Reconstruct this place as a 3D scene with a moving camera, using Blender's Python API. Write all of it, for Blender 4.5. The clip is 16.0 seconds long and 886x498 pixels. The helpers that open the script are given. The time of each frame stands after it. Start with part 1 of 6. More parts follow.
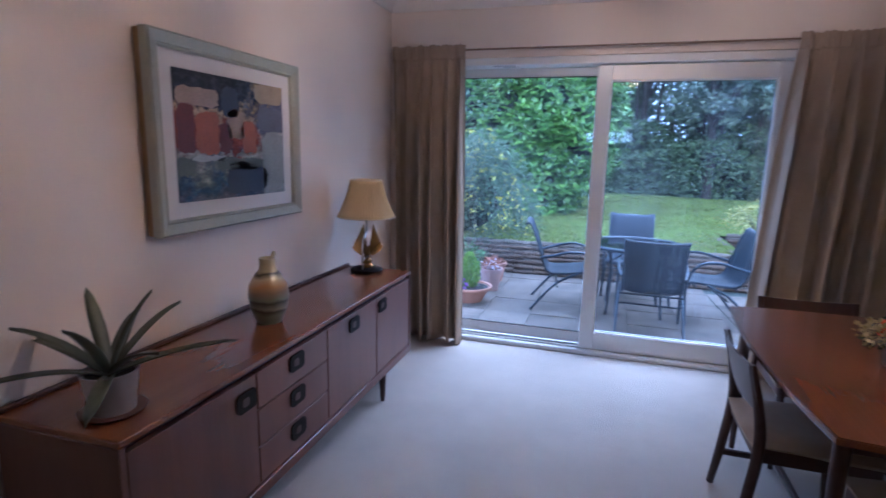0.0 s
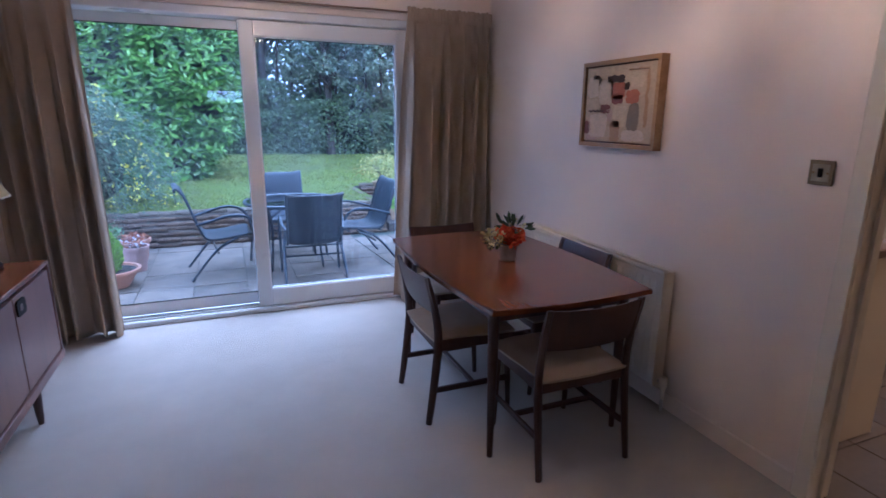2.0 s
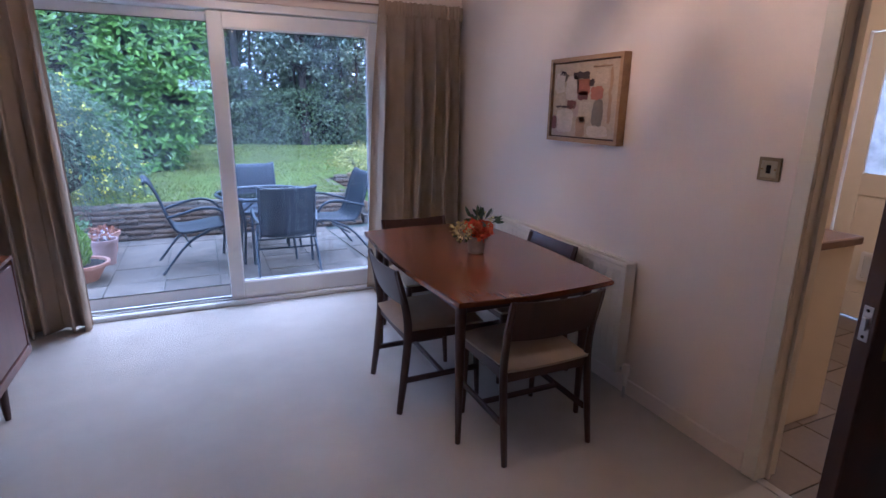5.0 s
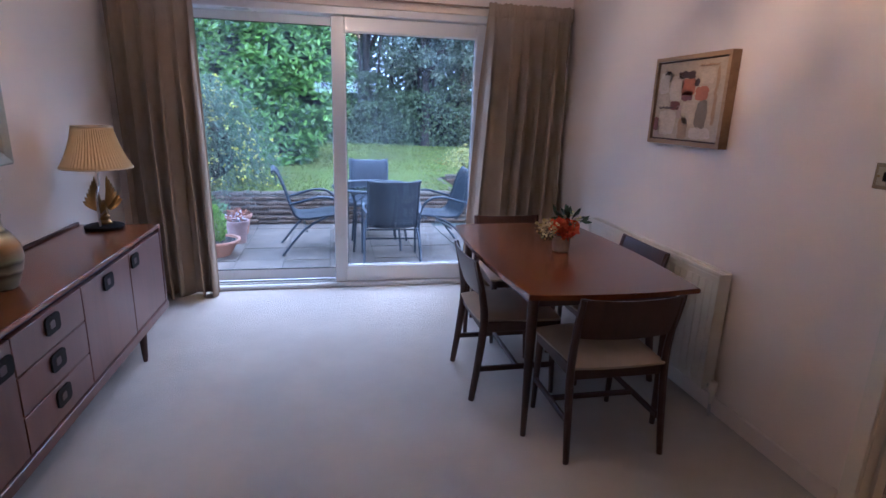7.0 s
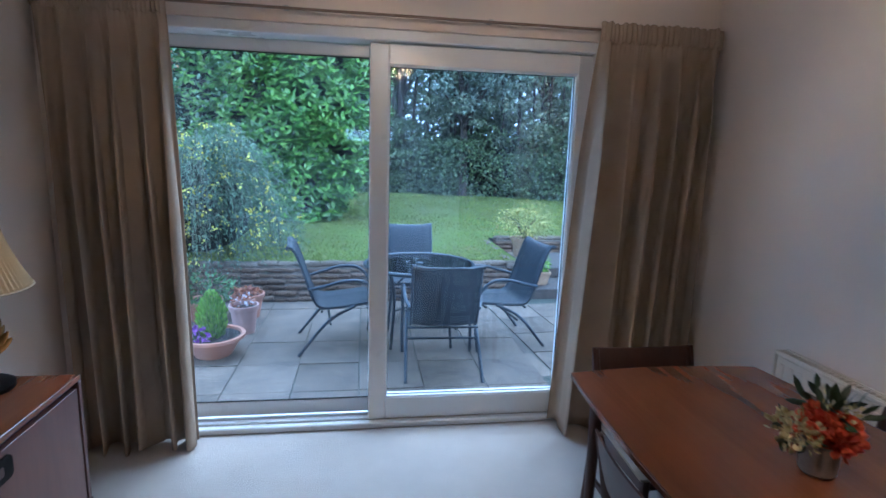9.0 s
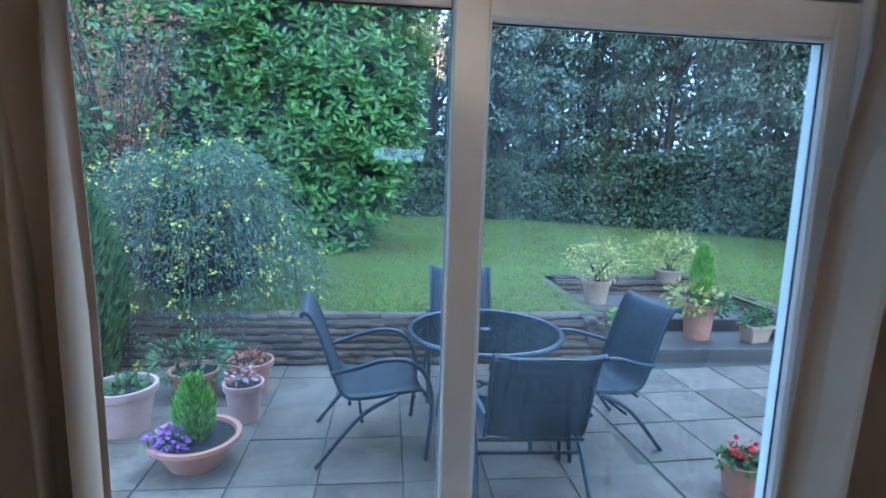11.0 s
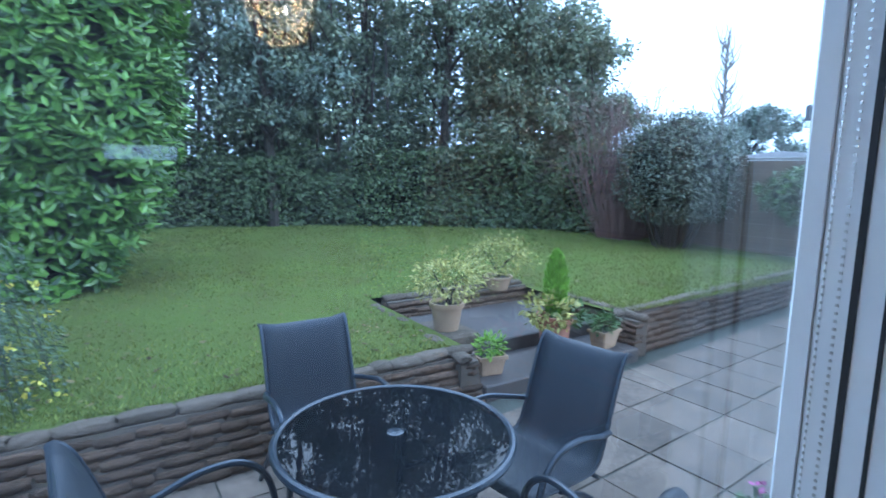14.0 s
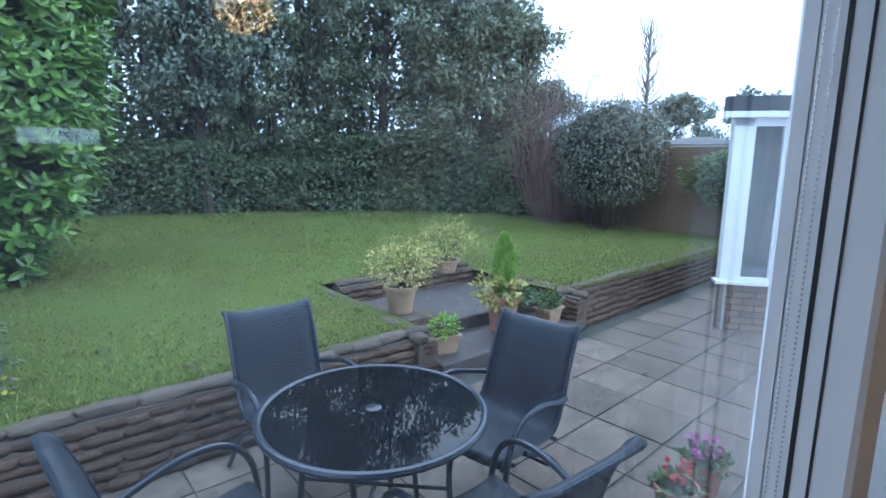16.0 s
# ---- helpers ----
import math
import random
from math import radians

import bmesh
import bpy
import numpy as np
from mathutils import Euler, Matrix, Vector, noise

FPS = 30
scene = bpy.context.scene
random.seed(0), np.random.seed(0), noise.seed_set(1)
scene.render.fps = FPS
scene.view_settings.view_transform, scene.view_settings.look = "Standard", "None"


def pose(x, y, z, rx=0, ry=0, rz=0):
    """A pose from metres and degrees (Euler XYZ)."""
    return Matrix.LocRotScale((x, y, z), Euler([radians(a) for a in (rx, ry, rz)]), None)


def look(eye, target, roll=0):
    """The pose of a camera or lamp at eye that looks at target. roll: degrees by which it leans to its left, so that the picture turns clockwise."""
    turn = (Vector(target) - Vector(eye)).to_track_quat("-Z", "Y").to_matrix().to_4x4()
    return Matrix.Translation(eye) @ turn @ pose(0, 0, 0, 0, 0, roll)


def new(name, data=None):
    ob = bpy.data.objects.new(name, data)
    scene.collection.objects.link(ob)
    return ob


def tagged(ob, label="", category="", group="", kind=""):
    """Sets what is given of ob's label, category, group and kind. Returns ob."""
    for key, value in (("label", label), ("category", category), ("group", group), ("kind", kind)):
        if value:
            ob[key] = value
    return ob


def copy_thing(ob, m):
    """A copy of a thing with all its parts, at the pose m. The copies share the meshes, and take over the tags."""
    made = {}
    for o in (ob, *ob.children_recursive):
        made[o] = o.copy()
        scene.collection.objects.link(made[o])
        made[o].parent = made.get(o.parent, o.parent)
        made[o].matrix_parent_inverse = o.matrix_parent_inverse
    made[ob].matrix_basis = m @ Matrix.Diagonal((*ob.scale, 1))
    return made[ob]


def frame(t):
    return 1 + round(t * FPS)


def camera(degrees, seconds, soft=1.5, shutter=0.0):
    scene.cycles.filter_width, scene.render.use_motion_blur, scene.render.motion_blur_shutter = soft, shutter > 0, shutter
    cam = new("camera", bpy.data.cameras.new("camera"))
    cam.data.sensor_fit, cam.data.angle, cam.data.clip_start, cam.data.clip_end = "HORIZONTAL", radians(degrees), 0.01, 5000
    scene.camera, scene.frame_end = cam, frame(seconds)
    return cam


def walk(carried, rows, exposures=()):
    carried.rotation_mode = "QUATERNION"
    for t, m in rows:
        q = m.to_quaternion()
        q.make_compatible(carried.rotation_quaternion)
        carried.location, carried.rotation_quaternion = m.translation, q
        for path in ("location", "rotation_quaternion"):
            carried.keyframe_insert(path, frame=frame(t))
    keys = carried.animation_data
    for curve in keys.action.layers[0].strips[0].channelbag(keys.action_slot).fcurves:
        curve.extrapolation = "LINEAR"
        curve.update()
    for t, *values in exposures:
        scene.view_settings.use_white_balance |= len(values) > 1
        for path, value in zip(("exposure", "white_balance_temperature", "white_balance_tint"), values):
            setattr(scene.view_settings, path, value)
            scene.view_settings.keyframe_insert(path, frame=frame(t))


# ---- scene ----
cam = camera(79.9, 16.0, shutter=0.3)
PATH = [
    (0, (0.111, 0.009, 1.498), (-0.459, 1.891, 1.133), 1.3),
    (0.5, (0.02, 0.02, 1.52), (-0.166, 1.98, 1.165), 1.1),
    (1, (-0.12, -0.016, 1.497), (-0.011, 1.946, 1.126), 1.0),
    (1.5, (-0.148, -0.066, 1.48), (0.321, 1.829, 1.044), 0.5),
    (2, (-0.132, -0.099, 1.472), (0.594, 1.7, 0.988), 0.5),
    (2.5, (-0.118, -0.114, 1.474), (0.676, 1.651, 0.967), 0.5),
    (3, (-0.114, -0.123, 1.488), (0.72, 1.622, 0.979), 0.7),
    (5.5, (-0.106, -0.192, 1.503), (0.662, 1.581, 0.984), 1.0),
    (6, (-0.069, -0.297, 1.516), (0.488, 1.565, 1.043), 1.0),
    (6.5, (-0.026, -0.38, 1.488), (0.4, 1.519, 1.029), 1.4),
    (7, (0.005, -0.303, 1.462), (0.402, 1.59, 0.952), 1.9),
    (7.5, (-0.004, 0.026, 1.51), (0.382, 1.912, 0.97), 1.7),
    (8, (0.002, 0.389, 1.505), (0.334, 2.303, 1.032), 1.8),
    (8.5, (0.003, 0.758, 1.553), (0.309, 2.697, 1.167), 1.5),
    (9, (-0.028, 1.145, 1.567), (0.269, 3.091, 1.209), 1.8),
    (9.5, (-0.068, 1.465, 1.594), (0.195, 3.417, 1.247), 1.5),
    (10, (-0.072, 1.861, 1.574), (0.154, 3.83, 1.307), 1.4),
    (10.2, (-0.068, 1.995, 1.575), (0.144, 3.966, 1.31), 1.8),
    (12.5, (-0.445, 3.452, 1.607), (-0.169, 5.399, 1.245), 1.7),
    (13, (-0.425, 3.723, 1.601), (0.082, 5.627, 1.26), 1.6),
    (13.5, (-0.442, 3.862, 1.646), (0.332, 5.686, 1.374), 1.0),
    (14, (-0.467, 3.896, 1.66), (0.592, 5.568, 1.371), 0.7),
    (14.5, (-0.525, 3.905, 1.657), (0.666, 5.479, 1.335), 0.5),
    (15, (-0.601, 3.9, 1.661), (0.609, 5.448, 1.29), 0.4),
    (15.5, (-0.657, 3.887, 1.671), (0.556, 5.432, 1.293), 0.5),
    (16, (-0.667, 3.882, 1.676), (0.585, 5.403, 1.332), 0.7),
]

walk(cam, [(t, look(eye, aim, roll)) for t, eye, aim, roll in PATH],
     exposures=[(0.0, 2.48, 4330, 20), (3.0, 2.44, 4350, 20), (6.0, 2.58, 4620, 24), (7.0, 2.57, 4550, 21), (8.5, 2.37, 4450, 10), (10.0, 2.08, 4230, 2), (12.5, 2.0, 4520, 2), (13.5, 1.88, 4650, 6), (14.5, 1.74, 4880, 9), (16.0, 1.67, 5120, 10)])

# ---- sky and lights ----
world = bpy.data.worlds.new("sky")
scene.world = world
world.use_nodes = True
wn, wl = world.node_tree.nodes, world.node_tree.links
sky = wn.new("ShaderNodeTexSky")
sky.sky_type = "NISHITA"
sky.sun_disc = False
sky.sun_elevation, sky.sun_rotation = radians(32), radians(150)
sky.air_density, sky.dust_density = 1.0, 4.0
cloud = wn.new("ShaderNodeHueSaturation")
cloud.inputs["Saturation"].default_value = 0.3
wl.new(sky.outputs[0], cloud.inputs["Color"])
veil = wn.new("ShaderNodeMix")
veil.data_type = "RGBA"
veil.inputs["Factor"].default_value = 0.75
veil.inputs["B"].default_value = (4.9, 5.9, 7.3, 1)
wl.new(cloud.outputs[0], veil.inputs["A"])
wl.new(veil.outputs["Result"], wn["Background"].inputs[0])
wn["Background"].inputs[1].default_value = 0.15

sun = new("sun", bpy.data.lights.new("sun", "SUN"))
sun.data.energy, sun.data.angle, sun.data.color = 0.9, radians(60), (1.0, 0.97, 0.92)
sun.matrix_world = look((6, 20, 14), (0, 8, 0))


def bulb(name, x, y, z, watts, colour, radius=0.05):
    ob = new(name, bpy.data.lights.new(name, "POINT"))
    ob.data.energy, ob.data.color, ob.data.shadow_soft_size = watts, colour, radius
    ob.location = (x, y, z)
    return ob


WARM = (1.0, 0.62, 0.34)
bulb("pendant_bulb", 0.286, 1.67, 2.40, 7.0, WARM, 0.02)
bulb("kitchen_bulb", 3.1, 1.0, 2.4, 5.0, (1.0, 0.68, 0.4), 0.08)

# ---- materials ----


def nodes_of(name):
    m = bpy.data.materials.new(name)
    m.use_nodes = True
    return m, m.node_tree.nodes, m.node_tree.links, m.node_tree.nodes["Principled BSDF"]


def noise_of(n, l, scale, detail=4.0, stretch=None, rough=0.6, apart=False):
    co = n.new("ShaderNodeTexCoord")
    tex = n.new("ShaderNodeTexNoise")
    tex.inputs["Scale"].default_value = scale
    tex.inputs["Detail"].default_value = detail
    tex.inputs["Roughness"].default_value = rough
    if stretch:
        mp = n.new("ShaderNodeMapping")
        mp.inputs["Scale"].default_value = stretch
        l.new(co.outputs["Object"], mp.inputs["Vector"])
        l.new(mp.outputs[0], tex.inputs["Vector"])
    elif apart:
        own = n.new("ShaderNodeObjectInfo")
        far = n.new("ShaderNodeMath")
        far.operation = "MULTIPLY"
        far.inputs[1].default_value = 60.0
        l.new(own.outputs["Random"], far.inputs[0])
        add = n.new("ShaderNodeVectorMath")
        l.new(co.outputs["Object"], add.inputs[0])
        l.new(far.outputs[0], add.inputs[1])
        l.new(add.outputs[0], tex.inputs["Vector"])
    else:
        l.new(co.outputs["Object"], tex.inputs["Vector"])
    return tex


def ramp_of(n, l, fac, stops):
    r = n.new("ShaderNodeValToRGB")
    while len(r.color_ramp.elements) < len(stops):
        r.color_ramp.elements.new(0.5)
    for e, (pos, col) in zip(r.color_ramp.elements, stops):
        e.position, e.color = pos, (*col, 1)
    l.new(fac, r.inputs[0])
    return r


def mixed(n, l, a, b, fac, how="MIX"):
    m = n.new("ShaderNodeMix")
    m.data_type, m.blend_type = "RGBA", how
    if isinstance(fac, float):
        m.inputs["Factor"].default_value = fac
    else:
        l.new(fac, m.inputs["Factor"])
    l.new(a, m.inputs["A"])
    l.new(b, m.inputs["B"])
    return m.outputs["Result"]


def shade(c, k):
    return tuple(min(1.0, v * k) for v in c)


def surface(name, colour, rough=0.6, grain=60.0, patch=2.5, vary=0.18, bump=0.15, depth=0.003,
            metal=0.0, stretch=None, second=None, coat=0.0, spec=0.5, each=0.0):
    """A procedural surface: fine grain and broad patches of tone, with relief from the grain."""
    m, n, l, b = nodes_of(name)
    fine = noise_of(n, l, grain, 5.0, stretch, apart=each > 0)
    broad = noise_of(n, l, patch, 3.0, apart=each > 0)
    second = second or shade(colour, 1 - vary * 1.6)
    c1 = ramp_of(n, l, fine.outputs["Fac"], [(0.25, shade(colour, 1 - vary)), (0.75, shade(colour, 1 + vary * 0.6))])
    c2 = ramp_of(n, l, broad.outputs["Fac"], [(0.35, second), (0.65, colour)])
    col = mixed(n, l, c1.outputs[0], c2.outputs[0], 0.5)
    if each:
        info = n.new("ShaderNodeObjectInfo")
        tone = ramp_of(n, l, info.outputs["Random"], [(0.0, (1 - each,) * 3), (1.0, (1.0, 1.0, 1.0))])
        col = mixed(n, l, col, tone.outputs[0], 1.0, "MULTIPLY")
    l.new(col, b.inputs["Base Color"])
    rr = n.new("ShaderNodeMapRange")
    rr.inputs["To Min"].default_value, rr.inputs["To Max"].default_value = max(0.03, rough - 0.1), min(1.0, rough + 0.1)
    l.new(broad.outputs["Fac"], rr.inputs["Value"])
    l.new(rr.outputs[0], b.inputs["Roughness"])
    b.inputs["Metallic"].default_value = metal
    b.inputs["Coat Weight"].default_value = coat
    b.inputs["Coat Roughness"].default_value = 0.12
    b.inputs["Specular IOR Level"].default_value = spec
    bp = n.new("ShaderNodeBump")
    bp.inputs["Strength"].default_value, bp.inputs["Distance"].default_value = bump, depth
    l.new(fine.outputs["Fac"], bp.inputs["Height"])
    l.new(bp.outputs[0], b.inputs["Normal"])
    return m


def wood(name, dark, light, rough=0.35, along="Y", coat=0.2, scale=6.0):
    m, n, l, b = nodes_of(name)
    st = {"X": (0.12, 1, 1), "Y": (1, 0.12, 1), "Z": (1, 1, 0.12)}[along]
    rings = noise_of(n, l, scale, 6.0, st, 0.65)
    pores = noise_of(n, l, scale * 28, 3.0, tuple(v * v for v in st))
    c = ramp_of(n, l, rings.outputs["Fac"], [(0.3, dark), (0.52, light), (0.72, shade(dark, 1.25))])
    p = ramp_of(n, l, pores.outputs["Fac"], [(0.35, (0.94, 0.93, 0.92)), (0.6, (1, 1, 1))])
    l.new(mixed(n, l, c.outputs[0], p.outputs[0], 0.8, "MULTIPLY"), b.inputs["Base Color"])
    b.inputs["Roughness"].default_value = rough
    b.inputs["Coat Weight"].default_value, b.inputs["Coat Roughness"].default_value = coat, 0.18
    bp = n.new("ShaderNodeBump")
    bp.inputs["Strength"].default_value, bp.inputs["Distance"].default_value = 0.008, 0.0004
    l.new(pores.outputs["Fac"], bp.inputs["Height"])
    l.new(bp.outputs[0], b.inputs["Normal"])
    return m


def leafy(name, low, high, rough=0.45, passing=0.25, gloss=0.4, size=9.0, dull=(0.7, 0.72, 0.7)):
    """Foliage: tone by leaf, a little light passes through."""
    m, n, l, b = nodes_of(name)
    geo = n.new("ShaderNodeNewGeometry")
    c = ramp_of(n, l, geo.outputs["Random Per Island"], [(0.0, low), (0.6, high), (1.0, shade(high, 1.5))])
    spots = noise_of(n, l, size)
    s = ramp_of(n, l, spots.outputs["Fac"], [(0.36, dull), (0.64, (1, 1, 1))])
    col = mixed(n, l, c.outputs[0], s.outputs[0], 1.0, "MULTIPLY")
    l.new(col, b.inputs["Base Color"])
    b.inputs["Roughness"].default_value, b.inputs["Specular IOR Level"].default_value = rough, gloss
    tr = n.new("ShaderNodeBsdfTranslucent")
    l.new(col, tr.inputs["Color"])
    ms = n.new("ShaderNodeMixShader")
    ms.inputs[0].default_value = passing
    l.new(b.outputs[0], ms.inputs[1])
    l.new(tr.outputs[0], ms.inputs[2])
    l.new(ms.outputs[0], n["Material Output"].inputs[0])
    return m


def glass_of(name, tint=(1, 1, 1), rough=0.0):
    m, n, l, b = nodes_of(name)
    b.inputs["Base Color"].default_value = (*tint, 1)
    b.inputs["Transmission Weight"].default_value = 1.0
    b.inputs["Roughness"].default_value = rough
    b.inputs["IOR"].default_value = 1.45
    return m


def glow(name, colour, strength):
    m, n, l, b = nodes_of(name)
    b.inputs["Emission Color"].default_value = (*colour, 1)
    b.inputs["Emission Strength"].default_value = strength
    b.inputs["Base Color"].default_value = (*colour, 1)
    return m


PLASTER = surface("painted_plaster", (0.82, 0.715, 0.615), 0.42, 140, 1.6, 0.04, 0.25, 0.004, spec=0.55)
CEILING = surface("ceiling_paint", (0.80, 0.77, 0.72), 0.8, 120, 2, 0.03, 0.1)
WHITE_PAINT = surface("cream_gloss_paint", (0.74, 0.68, 0.56), 0.35, 40, 3, 0.04, 0.05, 0.001)
UPVC = surface("white_plastic", (0.80, 0.80, 0.80), 0.3, 80, 3, 0.03, 0.02, 0.0005)
SEAL = surface("black_rubber", (0.02, 0.02, 0.022), 0.6, 200, 5, 0.2, 0.1)
CARPET = surface("cream_carpet", (0.545, 0.495, 0.44), 0.95, 420, 3.0, 0.1, 0.9, 0.006, spec=0.1)
TEAK_TOP = wood("teak_top", (0.15, 0.046, 0.015), (0.2, 0.063, 0.021), 0.24, "Y", 0.35)
TEAK = wood("teak_front", (0.092, 0.035, 0.024), (0.145, 0.057, 0.038), 0.38, "Z", 0.15)
DARK_WOOD = wood("dark_teak", (0.030, 0.011, 0.007), (0.062, 0.022, 0.014), 0.45, "Z", 0.08)
RECESS = surface("handle_black", (0.008, 0.006, 0.005), 0.6, 60, 5, 0.2, 0.05, spec=0.15)
SEAT_CLOTH = surface("beige_upholstery", (0.46, 0.36, 0.27), 0.9, 500, 6, 0.15, 0.6, 0.002, spec=0.15)
CURTAIN = surface("taupe_curtain", (0.45, 0.35, 0.255), 0.85, 500, 4, 0.12, 0.5, 0.002, stretch=(1, 1, 0.35), spec=0.15)
_n, _l = CURTAIN.node_tree.nodes, CURTAIN.node_tree.links
_t, _m = _n.new("ShaderNodeBsdfTranslucent"), _n.new("ShaderNodeMixShader")
_t.inputs["Color"].default_value, _m.inputs[0].default_value = (0.44, 0.36, 0.28, 1), 0.08
_l.new(_n["Principled BSDF"].outputs[0], _m.inputs[1])
_l.new(_t.outputs[0], _m.inputs[2])
_l.new(_m.outputs[0], _n["Material Output"].inputs[0])
BRASS = surface("brass", (0.30, 0.185, 0.065), 0.34, 90, 6, 0.2, 0.1, 0.001, metal=1.0)
STEEL = surface("steel", (0.55, 0.53, 0.5), 0.3, 90, 6, 0.15, 0.05, 0.001, metal=1.0)


def misted(name):
    """Window glass with a faint patchy film of damp on it."""
    m, n, l, b = nodes_of(name)
    b.inputs["Base Color"].default_value = (0.93, 0.985, 1.0, 1)
    b.inputs["Transmission Weight"].default_value, b.inputs["Roughness"].default_value, b.inputs["IOR"].default_value = 1.0, 0.0, 1.45
    film = noise_of(n, l, 2.2, 5.0, (1, 1, 0.6))
    amount = ramp_of(n, l, film.outputs["Fac"], [(0.42, (0.001, 0.001, 0.001)), (0.75, (0.02, 0.02, 0.02))])
    tr, ms = n.new("ShaderNodeBsdfTranslucent"), n.new("ShaderNodeMixShader")
    tr.inputs["Color"].default_value = (0.8, 0.9, 1.0, 1)
    l.new(amount.outputs[0], ms.inputs[0])
    l.new(b.outputs[0], ms.inputs[1])
    l.new(tr.outputs[0], ms.inputs[2])
    l.new(ms.outputs[0], n["Material Output"].inputs[0])
    return m


PANE = misted("window_glass")
SLAB = surface("paving_concrete", (0.20, 0.155, 0.118), 0.8, 26, 4.5, 0.6, 0.8, 0.007, second=(0.05, 0.044, 0.034), each=0.35, spec=0.3)
JOINT = surface("paving_joint", (0.055, 0.06, 0.045), 0.95, 60, 4, 0.4, 0.6, 0.01)
STONE = surface("walling_stone", (0.23, 0.15, 0.10), 0.9, 11, 5.0, 0.6, 1.0, 0.03, second=(0.085, 0.066, 0.048), each=0.4, spec=0.2)
COPING = surface("coping_stone", (0.22, 0.17, 0.13), 0.9, 14, 9.0, 0.6, 1.0, 0.02, second=(0.085, 0.078, 0.05), each=0.35, spec=0.25)
MORTAR = surface("dark_mortar", (0.10, 0.078, 0.058), 0.95, 50, 5, 0.3, 0.6, 0.01)
LAWN = surface("lawn_ground", (0.127, 0.165, 0.037), 0.95, 90, 1.3, 0.5, 0.9, 0.025, second=(0.12, 0.115, 0.036), spec=0.1)
SOIL = surface("soil", (0.025, 0.02, 0.015), 0.95, 60, 5, 0.4, 0.9, 0.02)
BARK = surface("bark", (0.045, 0.035, 0.026), 0.9, 30, 4, 0.4, 0.8, 0.02, stretch=(1, 1, 0.2))

# ---- building helpers ----


def bx(x0, x1, y0, y1, z0, z1, bev=0.0, seg=1):
    bm = bmesh.new()
    v = [bm.verts.new((x, y, z)) for z in (z0, z1) for y in (y0, y1) for x in (x0, x1)]
    for f in ((0, 2, 3, 1), (4, 5, 7, 6), (0, 1, 5, 4), (2, 6, 7, 3), (0, 4, 6, 2), (1, 3, 7, 5)):
        bm.faces.new([v[i] for i in f])
    if bev:
        bmesh.ops.bevel(bm, geom=bm.edges[:], offset=bev, segments=seg, affect="EDGES", clamp_overlap=True)
    return bm


def join(*bms):
    out = bms[0]
    for b in bms[1:]:
        me = bpy.data.meshes.new("tmp")
        b.to_mesh(me)
        out.from_mesh(me)
        bpy.data.meshes.remove(me)
        b.free()
    return out


def moved(bm, m):
    bm.transform(m)
    return bm


def lathe(profile, seg=24):
    bm = bmesh.new()
    rings = [[bm.verts.new((r * math.cos(2 * math.pi * k / seg), r * math.sin(2 * math.pi * k / seg), z)) for k in range(seg)]
             for r, z in profile]
    for a, b in zip(rings, rings[1:]):
        for k in range(seg):
            bm.faces.new((a[k], a[(k + 1) % seg], b[(k + 1) % seg], b[k]))
    bm.faces.new(rings[0][::-1])
    bm.faces.new(rings[-1])
    return bm


def tube(points, radius, seg=8, flat=1.0):
    """A rod along the points; radius may be a number or one for each point."""
    bm = bmesh.new()
    pts = [Vector(p) for p in points]
    rad = radius if isinstance(radius, (list, tuple)) else [radius] * len(pts)
    rings, side = [], None
    for i, p in enumerate(pts):
        d = (pts[min(i + 1, len(pts) - 1)] - pts[max(i - 1, 0)]).normalized()
        if side is None:
            side = d.orthogonal().normalized()
        side = (side - d * side.dot(d)).normalized()
        up = d.cross(side)
        rings.append([bm.verts.new(p + side * rad[i] * math.cos(2 * math.pi * k / seg) + up * rad[i] * flat * math.sin(2 * math.pi * k / seg))
                      for k in range(seg)])
    for a, b in zip(rings, rings[1:]):
        for k in range(seg):
            bm.faces.new((a[k], a[(k + 1) % seg], b[(k + 1) % seg], b[k]))
    bm.faces.new(rings[0][::-1])
    bm.faces.new(rings[-1])
    return bm


def curve_pts(points, steps=6):
    """A smooth line through the points."""
    p = [Vector(q) for q in points]
    p = [p[0] * 2 - p[1]] + p + [p[-1] * 2 - p[-2]]
    out = []
    for i in range(1, len(p) - 2):
        for k in range(steps):
            t = k / steps
            out.append(0.5 * (2 * p[i] + (p[i + 1] - p[i - 1]) * t + (2 * p[i - 1] - 5 * p[i] + 4 * p[i + 1] - p[i + 2]) * t * t
                              + (3 * p[i] - p[i - 1] - 3 * p[i + 1] + p[i + 2]) * t ** 3))
    return out + [p[-2]]


def mesh_ob(name, me, mat, parent=None, label="", sharp=35):
    me.materials.append(mat)
    me.polygons.foreach_set("use_smooth", [True] * len(me.polygons))
    me.set_sharp_from_angle(angle=radians(sharp))
    ob = new(name, me)
    if parent:
        ob.parent = parent
    if label:
        ob["label"] = label
    return ob


def part(name, bm, mat, parent=None, label="", sharp=35):
    bmesh.ops.recalc_face_normals(bm, faces=bm.faces[:])
    me = bpy.data.meshes.new(name)
    bm.to_mesh(me)
    bm.free()
    return mesh_ob(name, me, mat, parent, label, sharp)


def thing(name, m, label, category, group="", kind=""):
    ob = new(name)
    ob.empty_display_size = 0.05
    ob.matrix_world = m
    return tagged(ob, label, category, group, kind)


